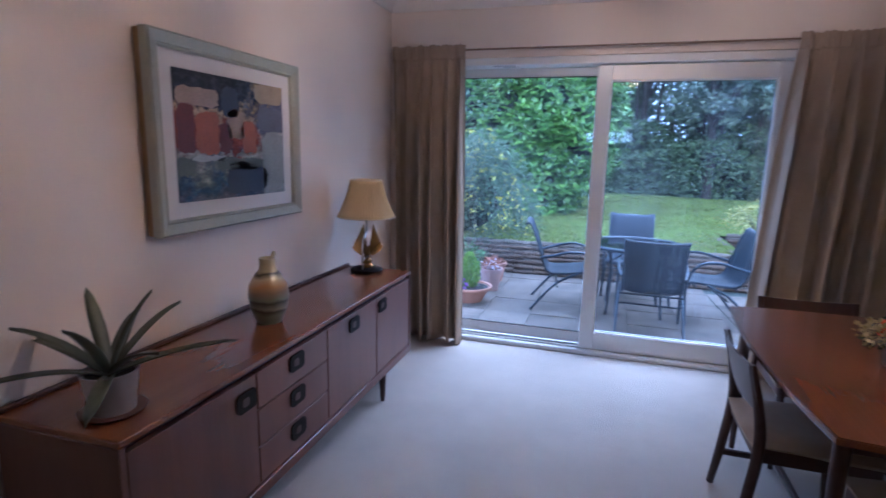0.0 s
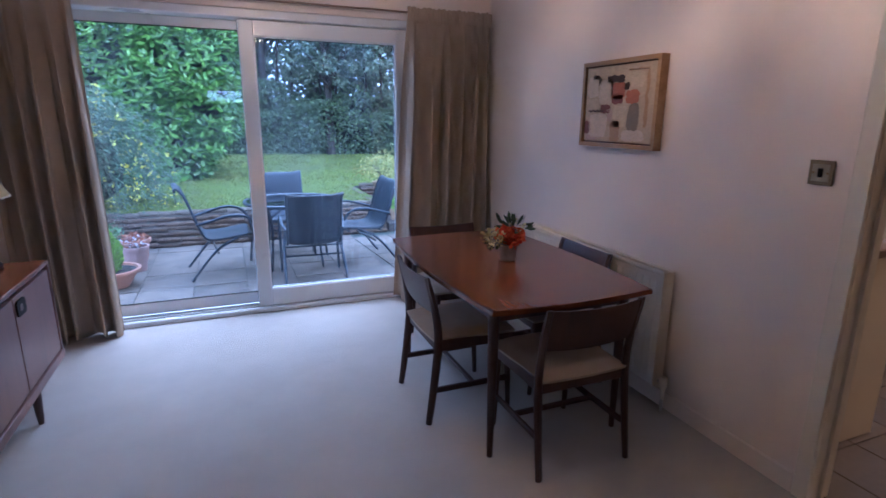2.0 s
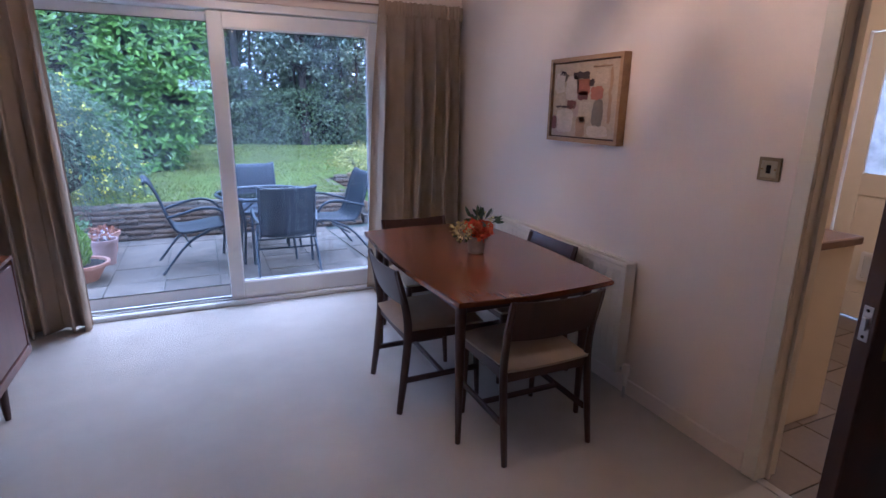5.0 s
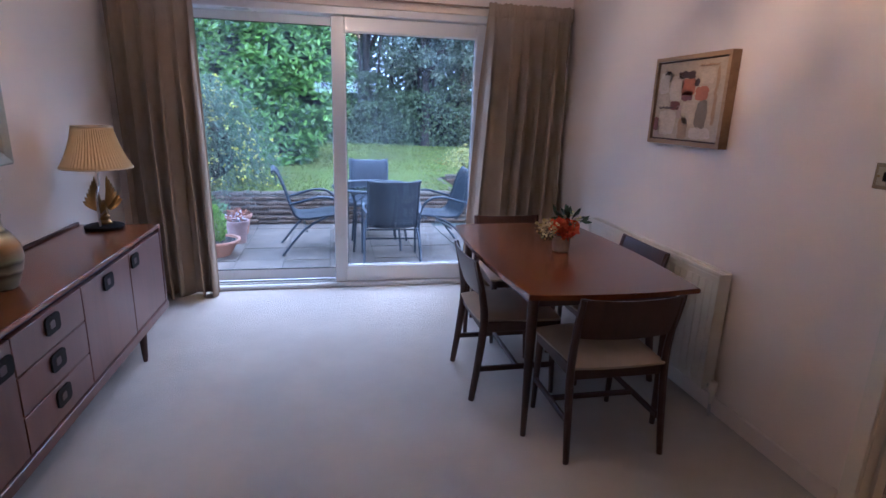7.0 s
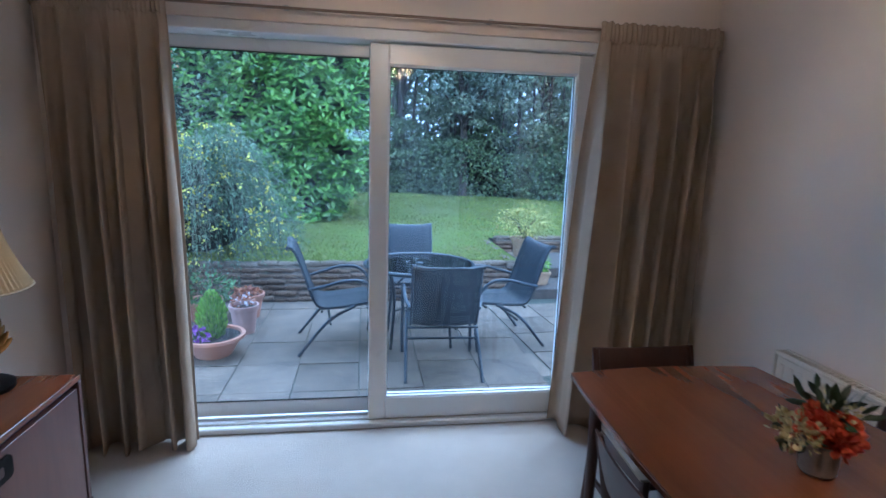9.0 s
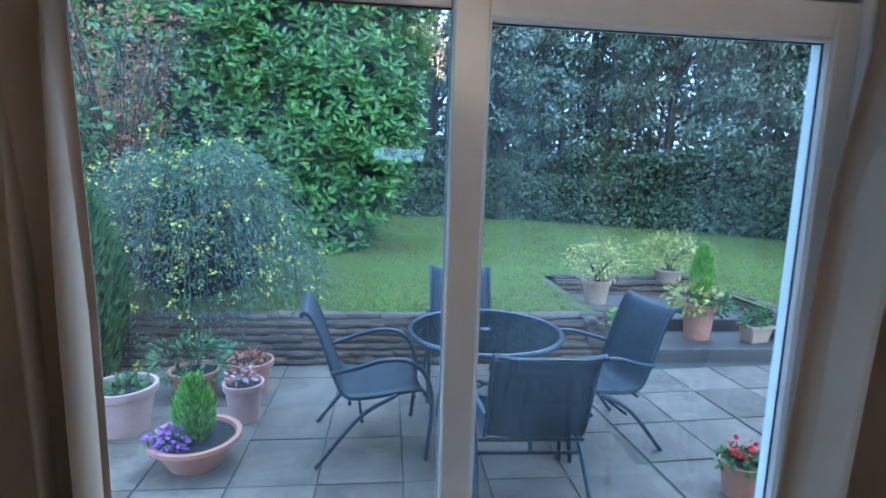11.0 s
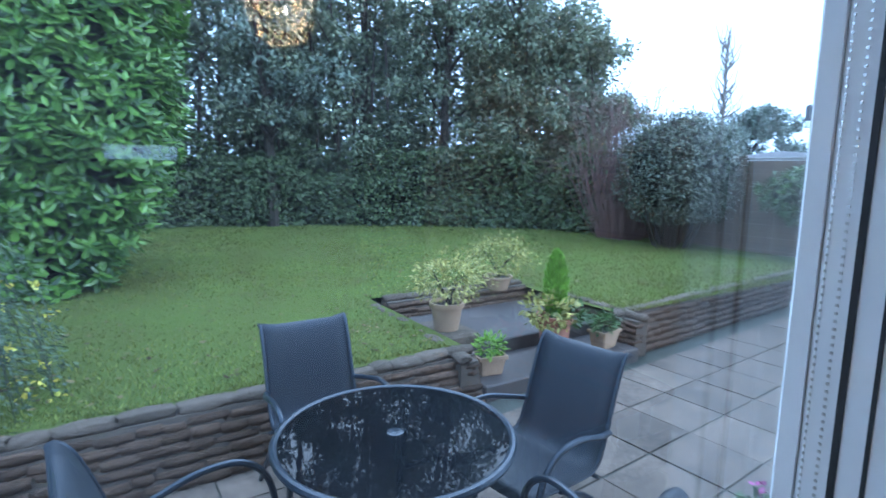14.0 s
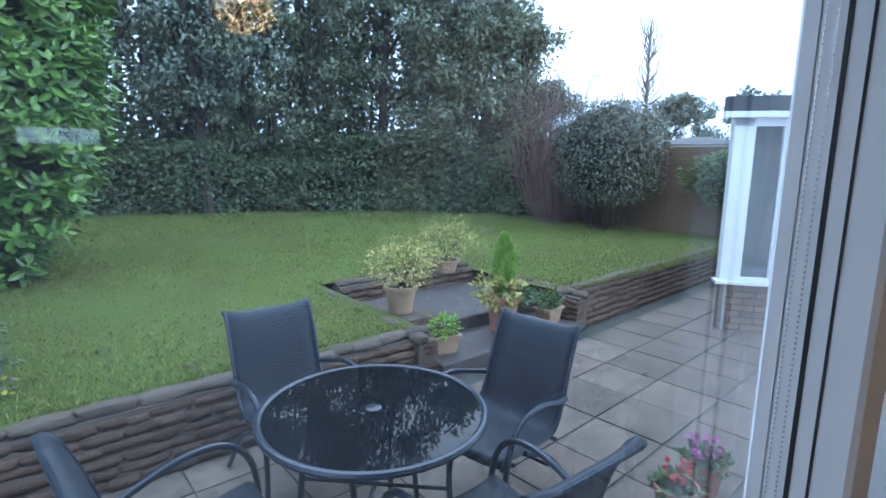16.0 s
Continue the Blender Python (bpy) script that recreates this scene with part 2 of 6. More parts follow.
def leaves(name, pos, way, normal, length, width, mat, parent=None, label="", fold=0.25):
    """One mesh of many folded leaves; arrays of places, tip directions and facings."""
    n = len(pos)
    way = way / np.linalg.norm(way, axis=1, keepdims=True)
    side = np.cross(way, normal)
    side /= np.linalg.norm(side, axis=1, keepdims=True) + 1e-9
    up = np.cross(side, way)
    ln = np.asarray(length).reshape(-1, 1) * np.ones((n, 1))
    w = np.asarray(width).reshape(-1, 1) * np.ones((n, 1)) * 0.5
    drop = up * w * fold * 2
    v = np.stack([pos, pos + way * ln * 0.3 + side * w * 0.9 - drop * 0.8, pos + way * ln * 0.7 + side * w * 0.8 - drop, pos + way * ln - up * ln * 0.1,
                  pos + way * ln * 0.7 - side * w * 0.8 - drop, pos + way * ln * 0.3 - side * w * 0.9 - drop * 0.8], axis=1).reshape(-1, 3)
    i = np.arange(n)[:, None] * 6
    q = np.concatenate([i + np.array([[0, 1, 2, 3]]), i + np.array([[0, 3, 4, 5]])], axis=1).reshape(-1, 4)
    me = bpy.data.meshes.new(name)
    me.from_pydata(v.tolist(), [], q.tolist())
    me.materials.append(mat)
    ob = new(name, me)
    if parent:
        ob.parent = parent
    if label:
        ob["label"] = label
    return ob


rng = np.random.default_rng(7)


def unit(n):
    v = rng.normal(size=(n, 3))
    return v / np.linalg.norm(v, axis=1, keepdims=True)

# ---- the room ----
XW, XE, YN, YS, H = -1.53, 1.89, 3.95, -6.6, 2.60
FX0, FX1, FZ1 = -1.13, 1.25, 2.17      # patio door opening
DY0, DY1, DH = 0.25, 1.02, 2.02        # kitchen doorway


def setting(name, bm, mat, label, category):
    return tagged(part(name, bm, mat, None), label, category, "", "structure")


floor = setting("floor", bx(XW - 0.1, XE, YS, YN + 0.04, -0.12, 0.0), CARPET, "cream wool carpet laid wall to wall", "floor")
setting("wall_north", join(bx(XW - 0.25, FX0, YN, YN + 0.27, -0.3, H + 0.25), bx(FX1, XE + 0.25, YN, YN + 0.27, -0.3, H + 0.25),
                           bx(FX0, FX1, YN, YN + 0.27, FZ1, H + 0.25), bx(FX0, FX1, YN + 0.045, YN + 0.27, -0.3, -0.002)), PLASTER,
        "cream painted plaster wall round the patio door", "wall")
setting("wall_west", bx(XW - 0.2, XW, YS - 0.2, YN, 0.0, H + 0.2), PLASTER, "cream painted plaster wall behind the sideboard", "wall")
setting("wall_east", join(bx(XE, XE + 0.11, DY1 + 0.03, YN, 0.0, H + 0.2), bx(XE, XE + 0.11, YS - 0.2, DY0 - 0.03, 0.0, H + 0.2),
                          bx(XE, XE + 0.11, DY0 - 0.03, DY1 + 0.03, DH + 0.03, H + 0.2)), PLASTER, "cream painted plaster wall with a doorway", "wall")
setting("wall_south", join(bx(XW, -0.5, YS - 0.2, YS, 0, H + 0.2), bx(0.7, XE, YS - 0.2, YS, 0, H + 0.2), bx(-0.5, 0.7, YS - 0.2, YS, 0, 1.78),
                           bx(-0.5, 0.7, YS - 0.2, YS, 2.10, H + 0.2)), PLASTER, "cream painted wall with a small high window", "wall")
setting("ceiling", bx(XW - 0.2, 4.6, YS - 0.2, YN + 0.2, H, H + 0.15), CEILING, "white painted ceiling", "ceiling")
cove = [(0, 0), (0.0, -0.09), (0.012, -0.09), (0.03, -0.05), (0.06, -0.02), (0.09, -0.012), (0.09, 0)]


def cove_run(x0, y0, x1, y1, nx, ny):
    bm = bmesh.new()
    a = [bm.verts.new((x0 + nx * u, y0 + ny * u, H + w - 0.001)) for u, w in cove]
    b = [bm.verts.new((x1 + nx * u, y1 + ny * u, H + w - 0.001)) for u, w in cove]
    for i in range(len(cove)):
        j = (i + 1) % len(cove)
        bm.faces.new((a[i], a[j], b[j], b[i]))
    return bm


setting("trim_cove", join(cove_run(XW, YN, XE, YN, 0, -1), cove_run(XW, YS, XW, YN, 1, 0), cove_run(XE, YS, XE, YN, -1, 0)), CEILING,
        "white plaster cove along the ceiling edge", "cornice")
setting("baseboard", join(bx(XE - 0.014, XE, DY1 + 0.07, YN, 0, 0.09, 0.004), bx(XW, XW + 0.014, YS, YN, 0, 0.09, 0.004)), PLASTER,
        "cream painted skirting board", "skirting board")

# doorway trim
arch = join(bx(XE - 0.016, XE, DY1, DY1 + 0.065, 0, DH + 0.065, 0.004), bx(XE - 0.016, XE, DY0 - 0.065, DY0, 0, DH + 0.065, 0.004),
            bx(XE - 0.016, XE, DY0, DY1, DH, DH + 0.065, 0.004),
            bx(XE, XE + 0.115, DY1, DY1 + 0.03, 0, DH + 0.03), bx(XE, XE + 0.115, DY0 - 0.03, DY0, 0, DH + 0.03), bx(XE, XE + 0.115, DY0, DY1, DH, DH + 0.03),
            bx(XE + 0.05, XE + 0.065, DY1 - 0.014, DY1, 0, DH), bx(XE + 0.05, XE + 0.065, DY0, DY1 - 0.014, DH - 0.014, DH))
setting("trim_doorway", arch, WHITE_PAINT, "cream gloss door frame and architrave", "door frame")

# ---- the patio door ----
pd = thing("door_1", pose(0, 0, 0), "white plastic sliding patio door with two panes", "patio door", kind="structure")


def frame_of(x0, x1, z0, z1, y0, y1, wl, wr, wb, wt, bev=0.006):
    return join(bx(x0, x0 + wl, y0, y1, z0, z1, bev), bx(x1 - wr, x1, y0, y1, z0, z1, bev),
                bx(x0 + wl - 0.003, x1 - wr + 0.003, y0 + 0.001, y1 - 0.001, z0, z0 + wb, bev),
                bx(x0 + wl - 0.003, x1 - wr + 0.003, y0 + 0.001, y1 - 0.001, z1 - wt, z1, bev))


part("outer_frame", frame_of(FX0, FX1, 0.0, FZ1, 3.965, 4.19, 0.05, 0.05, 0.035, 0.055), UPVC, pd)
part("track", join(bx(-1.08, 1.2, 4.062, 4.07, 0.03, 0.05), bx(-1.08, 1.2, 4.005, 4.012, 0.03, 0.046)), STEEL, pd, "aluminium sliding track")
fixed = part("fixed_sash", frame_of(-1.085, 0.078, 0.045, 2.112, 4.09, 4.109, 0.055, 0.07, 0.09, 0.067), UPVC, pd)
slide = part("sliding_sash", frame_of(0.0, 1.205, 0.038, 2.108, 4.0, 4.085, 0.1, 0.085, 0.132, 0.105), UPVC, pd)
bead = 0.012
part("bead", frame_of(0.094, 1.126, 0.164, 2.009, 4.006, 4.034, bead, bead, bead, bead, 0.003), UPVC, slide)
part("gasket", frame_of(0.104, 1.116, 0.174, 1.999, 4.033, 4.038, 0.005, 0.005, 0.005, 0.005, 0), SEAL, slide)
part("gasket", frame_of(-1.032, 0.006, 0.133, 2.047, 4.0905, 4.098, 0.006, 0.0012, 0.006, 0.006, 0), SEAL, fixed)
p1 = part("pane", bx(-1.035, 0.014, 4.1, 4.104, 0.128, 2.052), PANE, fixed)
p2 = part("pane", bx(0.098, 1.122, 4.037, 4.041, 0.166, 2.006), PANE, slide)
for p in (p1, p2):
    p.visible_shadow = False
part("interlock", bx(0.0015, 0.04, 4.0848, 4.0995, 0.06, 2.09), UPVC, pd)
part("brush_seal", join(bx(0.04, 0.07, 4.0855, 4.0895, 0.06, 2.09), bx(-0.0012, 0.004, 4.055, 4.060, 0.06, 2.09), bx(-0.001, 0.004, 4.036, 4.039, 0.06, 2.09)), SEAL, pd, "black brush seal between the sashes")
dots = bmesh.new()
for k in range(300):
    dots = join(dots, bx(-0.001, 0.002, 4.067, 4.069, 0.15 + k * 0.0063, 0.1522 + k * 0.0063), bx(-0.001, 0.002, 4.078, 4.0795, 0.15 + k * 0.0063, 0.1522 + k * 0.0063))
part("pile_strip", dots, STEEL, fixed, "row of tiny pale perforations")
hd = part("handle", join(bx(1.15, 1.185, 3.978, 4.0, 0.98, 1.2, 0.006, 2), bx(1.158, 1.177, 3.945, 3.965, 0.99, 1.19, 0.006, 2), bx(1.16, 1.175, 3.96, 3.98, 1.0, 1.02), bx(1.16, 1.175, 3.96, 3.98, 1.16, 1.18)), UPVC, slide)
part("keyhole", bx(1.162, 1.172, 3.973, 3.979, 0.93, 0.955, 0.002), STEEL, slide, "small steel lock")
part("sill", bx(FX0, FX1, 4.15, 4.33, -0.04, 0.0, 0.006), UPVC, pd)

# rear window
w2 = thing("window_2", pose(0, 0, 0), "small high window in the rear wall", "window", kind="structure")
part("window_frame", frame_of(-0.5, 0.7, 1.78, 2.10, YS - 0.14, YS - 0.08, 0.03, 0.03, 0.03, 0.03), UPVC, w2)
part("pane", bx(-0.47, 0.67, YS - 0.115, YS - 0.11, 1.81, 2.07), PANE, w2).visible_shadow = False

# ---- curtains and rail ----


def curtain(xt0, xt1, xb0, xb1, y, z0, z1, folds, seed, label):
    """A lined curtain: tight gathers at the heading that open into soft folds of uneven width and depth."""
    rs = random.Random(seed)
    top = thing("curtain", pose((xt0 + xt1) / 2, y, 0), label, "curtain", "patio door curtains")
    cx = (xt0 + xt1) / 2
    nu, nv = folds * 26, 44
    wide = [rs.uniform(0.5, 1.7) for _ in range(folds)]
    edge = [sum(wide[:k]) / sum(wide) for k in range(folds + 1)]
    deep = [rs.uniform(0.55, 1.15) for _ in range(folds)]
    late = [rs.uniform(0.0, 0.25) for _ in range(folds)]
    lean = [rs.uniform(-0.035, 0.035) for _ in range(folds)]

    def place(u, s):
        k = min(folds - 1, max(j for j in range(folds) if edge[j] <= u + 1e-9))
        q = (u - edge[k]) / (edge[k + 1] - edge[k])
        a = 2 * math.pi * q
        grow = min(1.0, max(0.0, (s - 0.03) / (0.22 + late[k]))) ** 0.7
        amp = 0.010 + 0.080 * grow * deep[k] * (1 - 0.25 * s * (k % 3 == 1))
        fold = (0.5 - 0.5 * math.cos(a)) ** 1.3 + 0.10 * math.sin(2 * a + k) * math.sin(a / 2) ** 2
        gather = 0.006 * math.sin(u * folds * 31) * max(0.0, 1 - s / 0.075)
        x = (xt0 + (xt1 - xt0) * u) * (1 - s) + (xb0 + (xb1 - xb0) * u) * s
        x += (0.030 * math.sin(a) + 0.006 * math.sin(2 * a + k) + lean[k] * s * math.sin(a / 2) ** 2) * grow
        return x - cx, amp * (0.9 - 1.8 * fold) + gather + 0.006 * math.sin(3 * s + u * 7)

    bm = bmesh.new()
    grid = []
    for j in range(nv + 1):
        s = (j / nv) ** 1.25
        z = z1 + (z0 - z1) * s
        row = []
        for i in range(nu + 1):
            u = i / nu
            x, d = place(u, s)
            row.append(bm.verts.new((x, d, z + (0.010 * math.sin(u * 21 + seed) + 0.008 * math.sin(u * 47) if j == nv else 0))))
        grid.append(row)
    for a, b in zip(grid, grid[1:]):
        for i in range(nu):
            bm.faces.new((a[i], a[i + 1], b[i + 1], b[i]))
    ob = part("cloth", bm, CURTAIN, top, sharp=80)
    so = ob.modifiers.new("thickness", "SOLIDIFY")
    so.thickness = 0.004
    # gathered heading
    bm = bmesh.new()
    rows = []
    m = folds * 26
    for z, bulge in ((z1 - 0.085, 0.0), (z1 - 0.075, 0.006), (z1 - 0.03, 0.009), (z1 + 0.004, 0.004), (z1 + 0.014, 0.0)):
        r = []
        for i in range(m + 1):
            x, d = place(i / m, 0.02)
            pinch = math.sin(i * 0.95 + 0.5 * math.sin(i * 0.31))
            r.append(bm.verts.new((x, d - 0.007 - bulge * (0.7 + 0.6 * pinch), z + 0.004 * math.sin(i * 0.7) + 0.004 * math.sin(i * 0.23))))
        rows.append(r)
    for a, b in zip(rows, rows[1:]):
        for i in range(m):
            bm.faces.new((a[i], a[i + 1], b[i + 1], b[i]))
    hb = part("heading", bm, CURTAIN, top, sharp=80)
    so = hb.modifiers.new("thickness", "SOLIDIFY")
    so.thickness = 0.005
    return top


curtain(-1.485, -0.925, -1.46, -0.895, 3.862, 0.012, 2.235, 6, 3, "taupe lined curtain drawn open beside the sideboard")
curtain(1.175, 1.86, 1.06, 1.86, 3.862, 0.012, 2.235, 6, 8, "taupe lined curtain drawn open beside the dining table")
rail = thing("curtain_rail", pose(0, 0, 0), "thin brown curtain rail above the patio door", "curtain rail")
part("rail", bx(-1.5, 1.87, 3.885, 3.903, 2.212, 2.224, 0.003), surface("rail_brown", (0.24, 0.16, 0.1), 0.4), rail)
for x in (-1.45, -0.4, 0.6, 1.8):
    part("bracket", bx(x - 0.012, x + 0.012, 3.895, 3.952, 2.218, 2.232, 0.002), STEEL, rail)

# ---- sideboard ----
SX0, SX1, SY0, SY1, SZ0, SZ1 = -1.50, -1.045, 0.965, 3.125, 0.20, 0.735
sb = thing("sideboard", pose((SX0 + SX1) / 2, (SY0 + SY1) / 2, 0), "long teak sideboard with doors, drawers and black handles", "sideboard")


def at_sb(bm):
    return moved(bm, Matrix.Translation((-(SX0 + SX1) / 2, -(SY0 + SY1) / 2, 0)))


part("top", at_sb(bx(SX0, SX1, SY0, SY1, SZ1 - 0.022, SZ1, 0.003)), TEAK_TOP, sb)
part("body", at_sb(join(bx(SX0, SX1 - 0.03, SY0 + 0.02, SY1 - 0.02, SZ0 + 0.02, SZ1 - 0.022))), DARK_WOOD, sb)
part("side_panel", at_sb(bx(SX0, SX1, SY0, SY0 + 0.02, SZ0, SZ1 - 0.022, 0.002)), TEAK, sb)
part("side_panel", at_sb(bx(SX0, SX1, SY1 - 0.02, SY1, SZ0, SZ1 - 0.022, 0.002)), TEAK, sb)
part("base_rail", at_sb(bx(SX0, SX1 + 0.004, SY0 - 0.004, SY1 + 0.004, SZ0 - 0.006, SZ0 + 0.042, 0.004)), TEAK, sb)
part("back_upstand", at_sb(bx(SX0, SX0 + 0.02, SY0, SY1, SZ1, SZ1 + 0.014, 0.003)), DARK_WOOD, sb)


def rounded(x0, x1, y, z, hw, hh, r):
    """A plate with rounded corners, facing along x."""
    bm = bmesh.new()
    ring = []
    for k in range(24):
        a = (k + 0.5) * math.tau / 24
        ring.append((y + math.copysign(hw - r, math.cos(a)) + r * math.cos(a), z + math.copysign(hh - r, math.sin(a)) + r * math.sin(a)))
    lo = [bm.verts.new((x0, p, q)) for p, q in ring]
    hi = [bm.verts.new((x1, p, q)) for p, q in ring]
    bm.faces.new(hi)
    bm.faces.new(lo[::-1])
    for k in range(24):
        bm.faces.new((lo[k], lo[(k + 1) % 24], hi[(k + 1) % 24], hi[k]))
    return bm


def pull(y, z, host):
    """A rounded black recessed pull with a thick wooden lip."""
    rim = rounded(SX1 - 0.008, SX1 + 0.004, y, z, 0.053, 0.036, 0.02)
    h = part("handle", at_sb(rim), RECESS, host, "black rounded recessed handle")
    part("finger_plate", at_sb(rounded(SX1 + 0.002, SX1 + 0.0055, y - 0.008, z, 0.018, 0.015, 0.008)), DARK_WOOD, h)


def panel(name, y0, y1, z0, z1, hy, hz):
    d = part(name, at_sb(bx(SX1 - 0.028, SX1 - 0.004, y0 + 0.003, y1 - 0.003, z0 + 0.003, z1 - 0.003, 0.002)), TEAK, sb)
    pull(hy, hz, d)


zt, zb = SZ1 - 0.042, SZ0 + 0.045
panel("door", 0.987, 1.54, zb, zt, 1.475, 0.612)
for k in range(3):
    h = (zt - zb) / 3
    panel("drawer", 1.54, 2.055, zb + h * k, zb + h * (k + 1), 1.797, zb + h * (k + 0.5) + 0.018)
panel("door", 2.055, 2.60, zb, zt, 2.32, 0.632)
panel("door", 2.60, 3.105, zb, zt, 2.67, 0.634)
for x, y in ((SX0 + 0.06, SY0 + 0.35), (SX1 - 0.04, SY0 + 0.35), (SX0 + 0.06, SY1 - 0.36), (SX1 - 0.04, SY1 - 0.36)):
    part("leg", at_sb(moved(lathe([(0.012, 0.0), (0.016, 0.04), (0.023, 0.19)], 14), Matrix.Translation((x, y, 0)))), DARK_WOOD, sb)
part("leg_rail", at_sb(join(bx(SX1 - 0.05, SX1 - 0.03, SY0 + 0.35, SY1 - 0.36, 0.165, 0.188))), DARK_WOOD, sb)

# ---- dining table ----
TX, TY, TZ = 1.18, 2.32, 0.735
tb = thing("dining_table", pose(TX, TY, 0), "dark teak dining table with bowed edges, against the radiator wall", "table")
outline = []
hx, hy = 0.40, 0.685
for k in range(17):
    s = -1 + k / 8
    outline.append((s * hx, -hy - 0.03 * (1 - s * s)))
for k in range(1, 17):
    s = -1 + k / 8
    outline.append((hx + 0.045 * (1 - s * s), s * hy))
for k in range(1, 17):
    s = 1 - k / 8
    outline.append((s * hx, hy + 0.03 * (1 - s * s)))
for k in range(1, 16):
    s = 1 - k / 8
    outline.append((-hx - 0.045 * (1 - s * s), s * hy))


def slab_of(pts, z0, z1, bev):
    bm = bmesh.new()
    f = bm.faces.new([bm.verts.new((x, y, z0)) for x, y in pts])
    r = bmesh.ops.extrude_face_region(bm, geom=[f])
    bmesh.ops.translate(bm, verts=[v for v in r["geom"] if isinstance(v, bmesh.types.BMVert)], vec=(0, 0, z1 - z0))
    if bev:
        bmesh.ops.bevel(bm, geom=[e for e in bm.edges if abs(e.verts[0].co.z - e.verts[1].co.z) < 1e-5], offset=bev, segments=2, affect="EDGES")
    return bm


part("tabletop", slab_of(outline, TZ - 0.024, TZ, 0.004), TEAK_TOP, tb)
for sx in (-1, 1):
    part("apron", bx(sx * 0.33 - 0.01, sx * 0.33 + 0.01, -0.58, 0.58, TZ - 0.095, TZ - 0.025, 0.002), DARK_WOOD, tb)
    part("apron", bx(-0.32, 0.32, sx * 0.57 - 0.01, sx * 0.57 + 0.01, TZ - 0.095, TZ - 0.025, 0.002), DARK_WOOD, tb)
    for sy in (-1, 1):
        part("leg", moved(lathe([(0.013, 0.0), (0.02, 0.35), (0.026, TZ - 0.026)], 16), Matrix.Translation((sx * 0.335, sy * 0.575, 0))), DARK_WOOD, tb)

# ---- dining chairs ----


def dining_chair():
    c = thing("dining_chair", pose(0, 0, 0), "dark teak dining chair with a beige padded seat", "chair", "chairs round the dining table")
    for s in (-1, 1):
        rear = curve_pts([(s * 0.225, -0.245, 0.0), (s * 0.222, -0.215, 0.22), (s * 0.22, -0.195, 0.44), (s * 0.218, -0.215, 0.60), (s * 0.215, -0.252, 0.752)], 5)
        part("leg", tube(rear, [0.013 + 0.009 * math.sin(math.pi * min(1, 0.12 + 0.88 * k / (len(rear) - 1))) for k in range(len(rear))], 10, 0.8), DARK_WOOD, c)
        part("leg", tube([(s * 0.205, 0.205, 0.0), (s * 0.205, 0.195, 0.2), (s * 0.2, 0.19, 0.42)], [0.012, 0.016, 0.019], 10), DARK_WOOD, c)
        part("side_rail", bx(s * 0.21 - 0.01, s * 0.21 + 0.01, -0.19, 0.19, 0.375, 0.43, 0.003), DARK_WOOD, c)
        part("stretcher", bx(s * 0.212 - 0.008, s * 0.212 + 0.008, -0.21, 0.2, 0.155, 0.185, 0.004), DARK_WOOD, c)
    part("front_rail", bx(-0.2, 0.2, 0.178, 0.198, 0.375, 0.43, 0.003), DARK_WOOD, c)
    part("rear_rail", bx(-0.21, 0.21, -0.2, -0.18, 0.37, 0.42, 0.003), DARK_WOOD, c)
    part("stretcher", bx(-0.205, 0.205, -0.012, 0.012, 0.16, 0.182, 0.004), DARK_WOOD, c)
    # padded seat
    bm = bmesh.new()
    n = 12
    top, low = [], []
    for j in range(n + 1):
        v = -1 + 2 * j / n
        a, b = [], []
        for i in range(n + 1):
            u = -1 + 2 * i / n
            w = 0.222 + 0.012 * v
            x, y = u * w, v * 0.215 - 0.012 * (1 - u * u) * (1 if v < 0 else -1)
            e = (1 - abs(u) ** 5) * (1 - abs(v) ** 5)
            a.append(bm.verts.new((x, y, 0.437 + 0.034 * e ** 0.6 - 0.012 * (1 - u * u) * (1 - v * v))))
            b.append(bm.verts.new((x * 0.985, y * 0.985, 0.424)))
        top.append(a)
        low.append(b)
    for g in (top, low):
        for r1, r2 in zip(g, g[1:]):
            for i in range(n):
                bm.faces.new((r1[i], r1[i + 1], r2[i + 1], r2[i]))
    rim = [(0, i) for i in range(n)] + [(j, n) for j in range(n)] + [(n, n - i) for i in range(n)] + [(n - j, 0) for j in range(n)]
    for (a, b), (p, q) in zip(rim, rim[1:] + rim[:1]):
        bm.faces.new((top[a][b], top[p][q], low[p][q], low[a][b]))
    part("seat", bm, SEAT_CLOTH, c, "beige padded seat", sharp=60)
    # wide curved backrest
    bm = bmesh.new()
    n, m = 16, 6
    fr, bk = [], []
    for j in range(m + 1):
        v = j / m
        a, b = [], []
        for i in range(n + 1):
            u = -1 + 2 * i / n
            dip = 0.022 * (1 - u * u)
            low = 0.572 - 0.012 * (1 - u * u)
            hi = 0.757 - 0.012 * (1 - u * u)
            z = low + (hi - low) * v
            y = -0.208 - 0.05 * (z - 0.58) / 0.2 - dip
            t = 0.008 * (1 - 0.5 * abs(2 * v - 1) ** 4)
            a.append(bm.verts.new((u * 0.235, y + t, z)))
            b.append(bm.verts.new((u * 0.235, y - t, z)))
        fr.append(a)
        bk.append(b)
    for g in (fr, bk):
        for r1, r2 in zip(g, g[1:]):
            for i in range(n):
                bm.faces.new((r1[i], r1[i + 1], r2[i + 1], r2[i]))
    rim = [(0, i) for i in range(n)] + [(j, n) for j in range(m)] + [(m, n - i) for i in range(n)] + [(m - j, 0) for j in range(m)]
    for (a, b), (p, q) in zip(rim, rim[1:] + rim[:1]):
        bm.faces.new((fr[a][b], fr[p][q], bk[p][q], bk[a][b]))
    part("backrest", bm, DARK_WOOD, c, sharp=50)
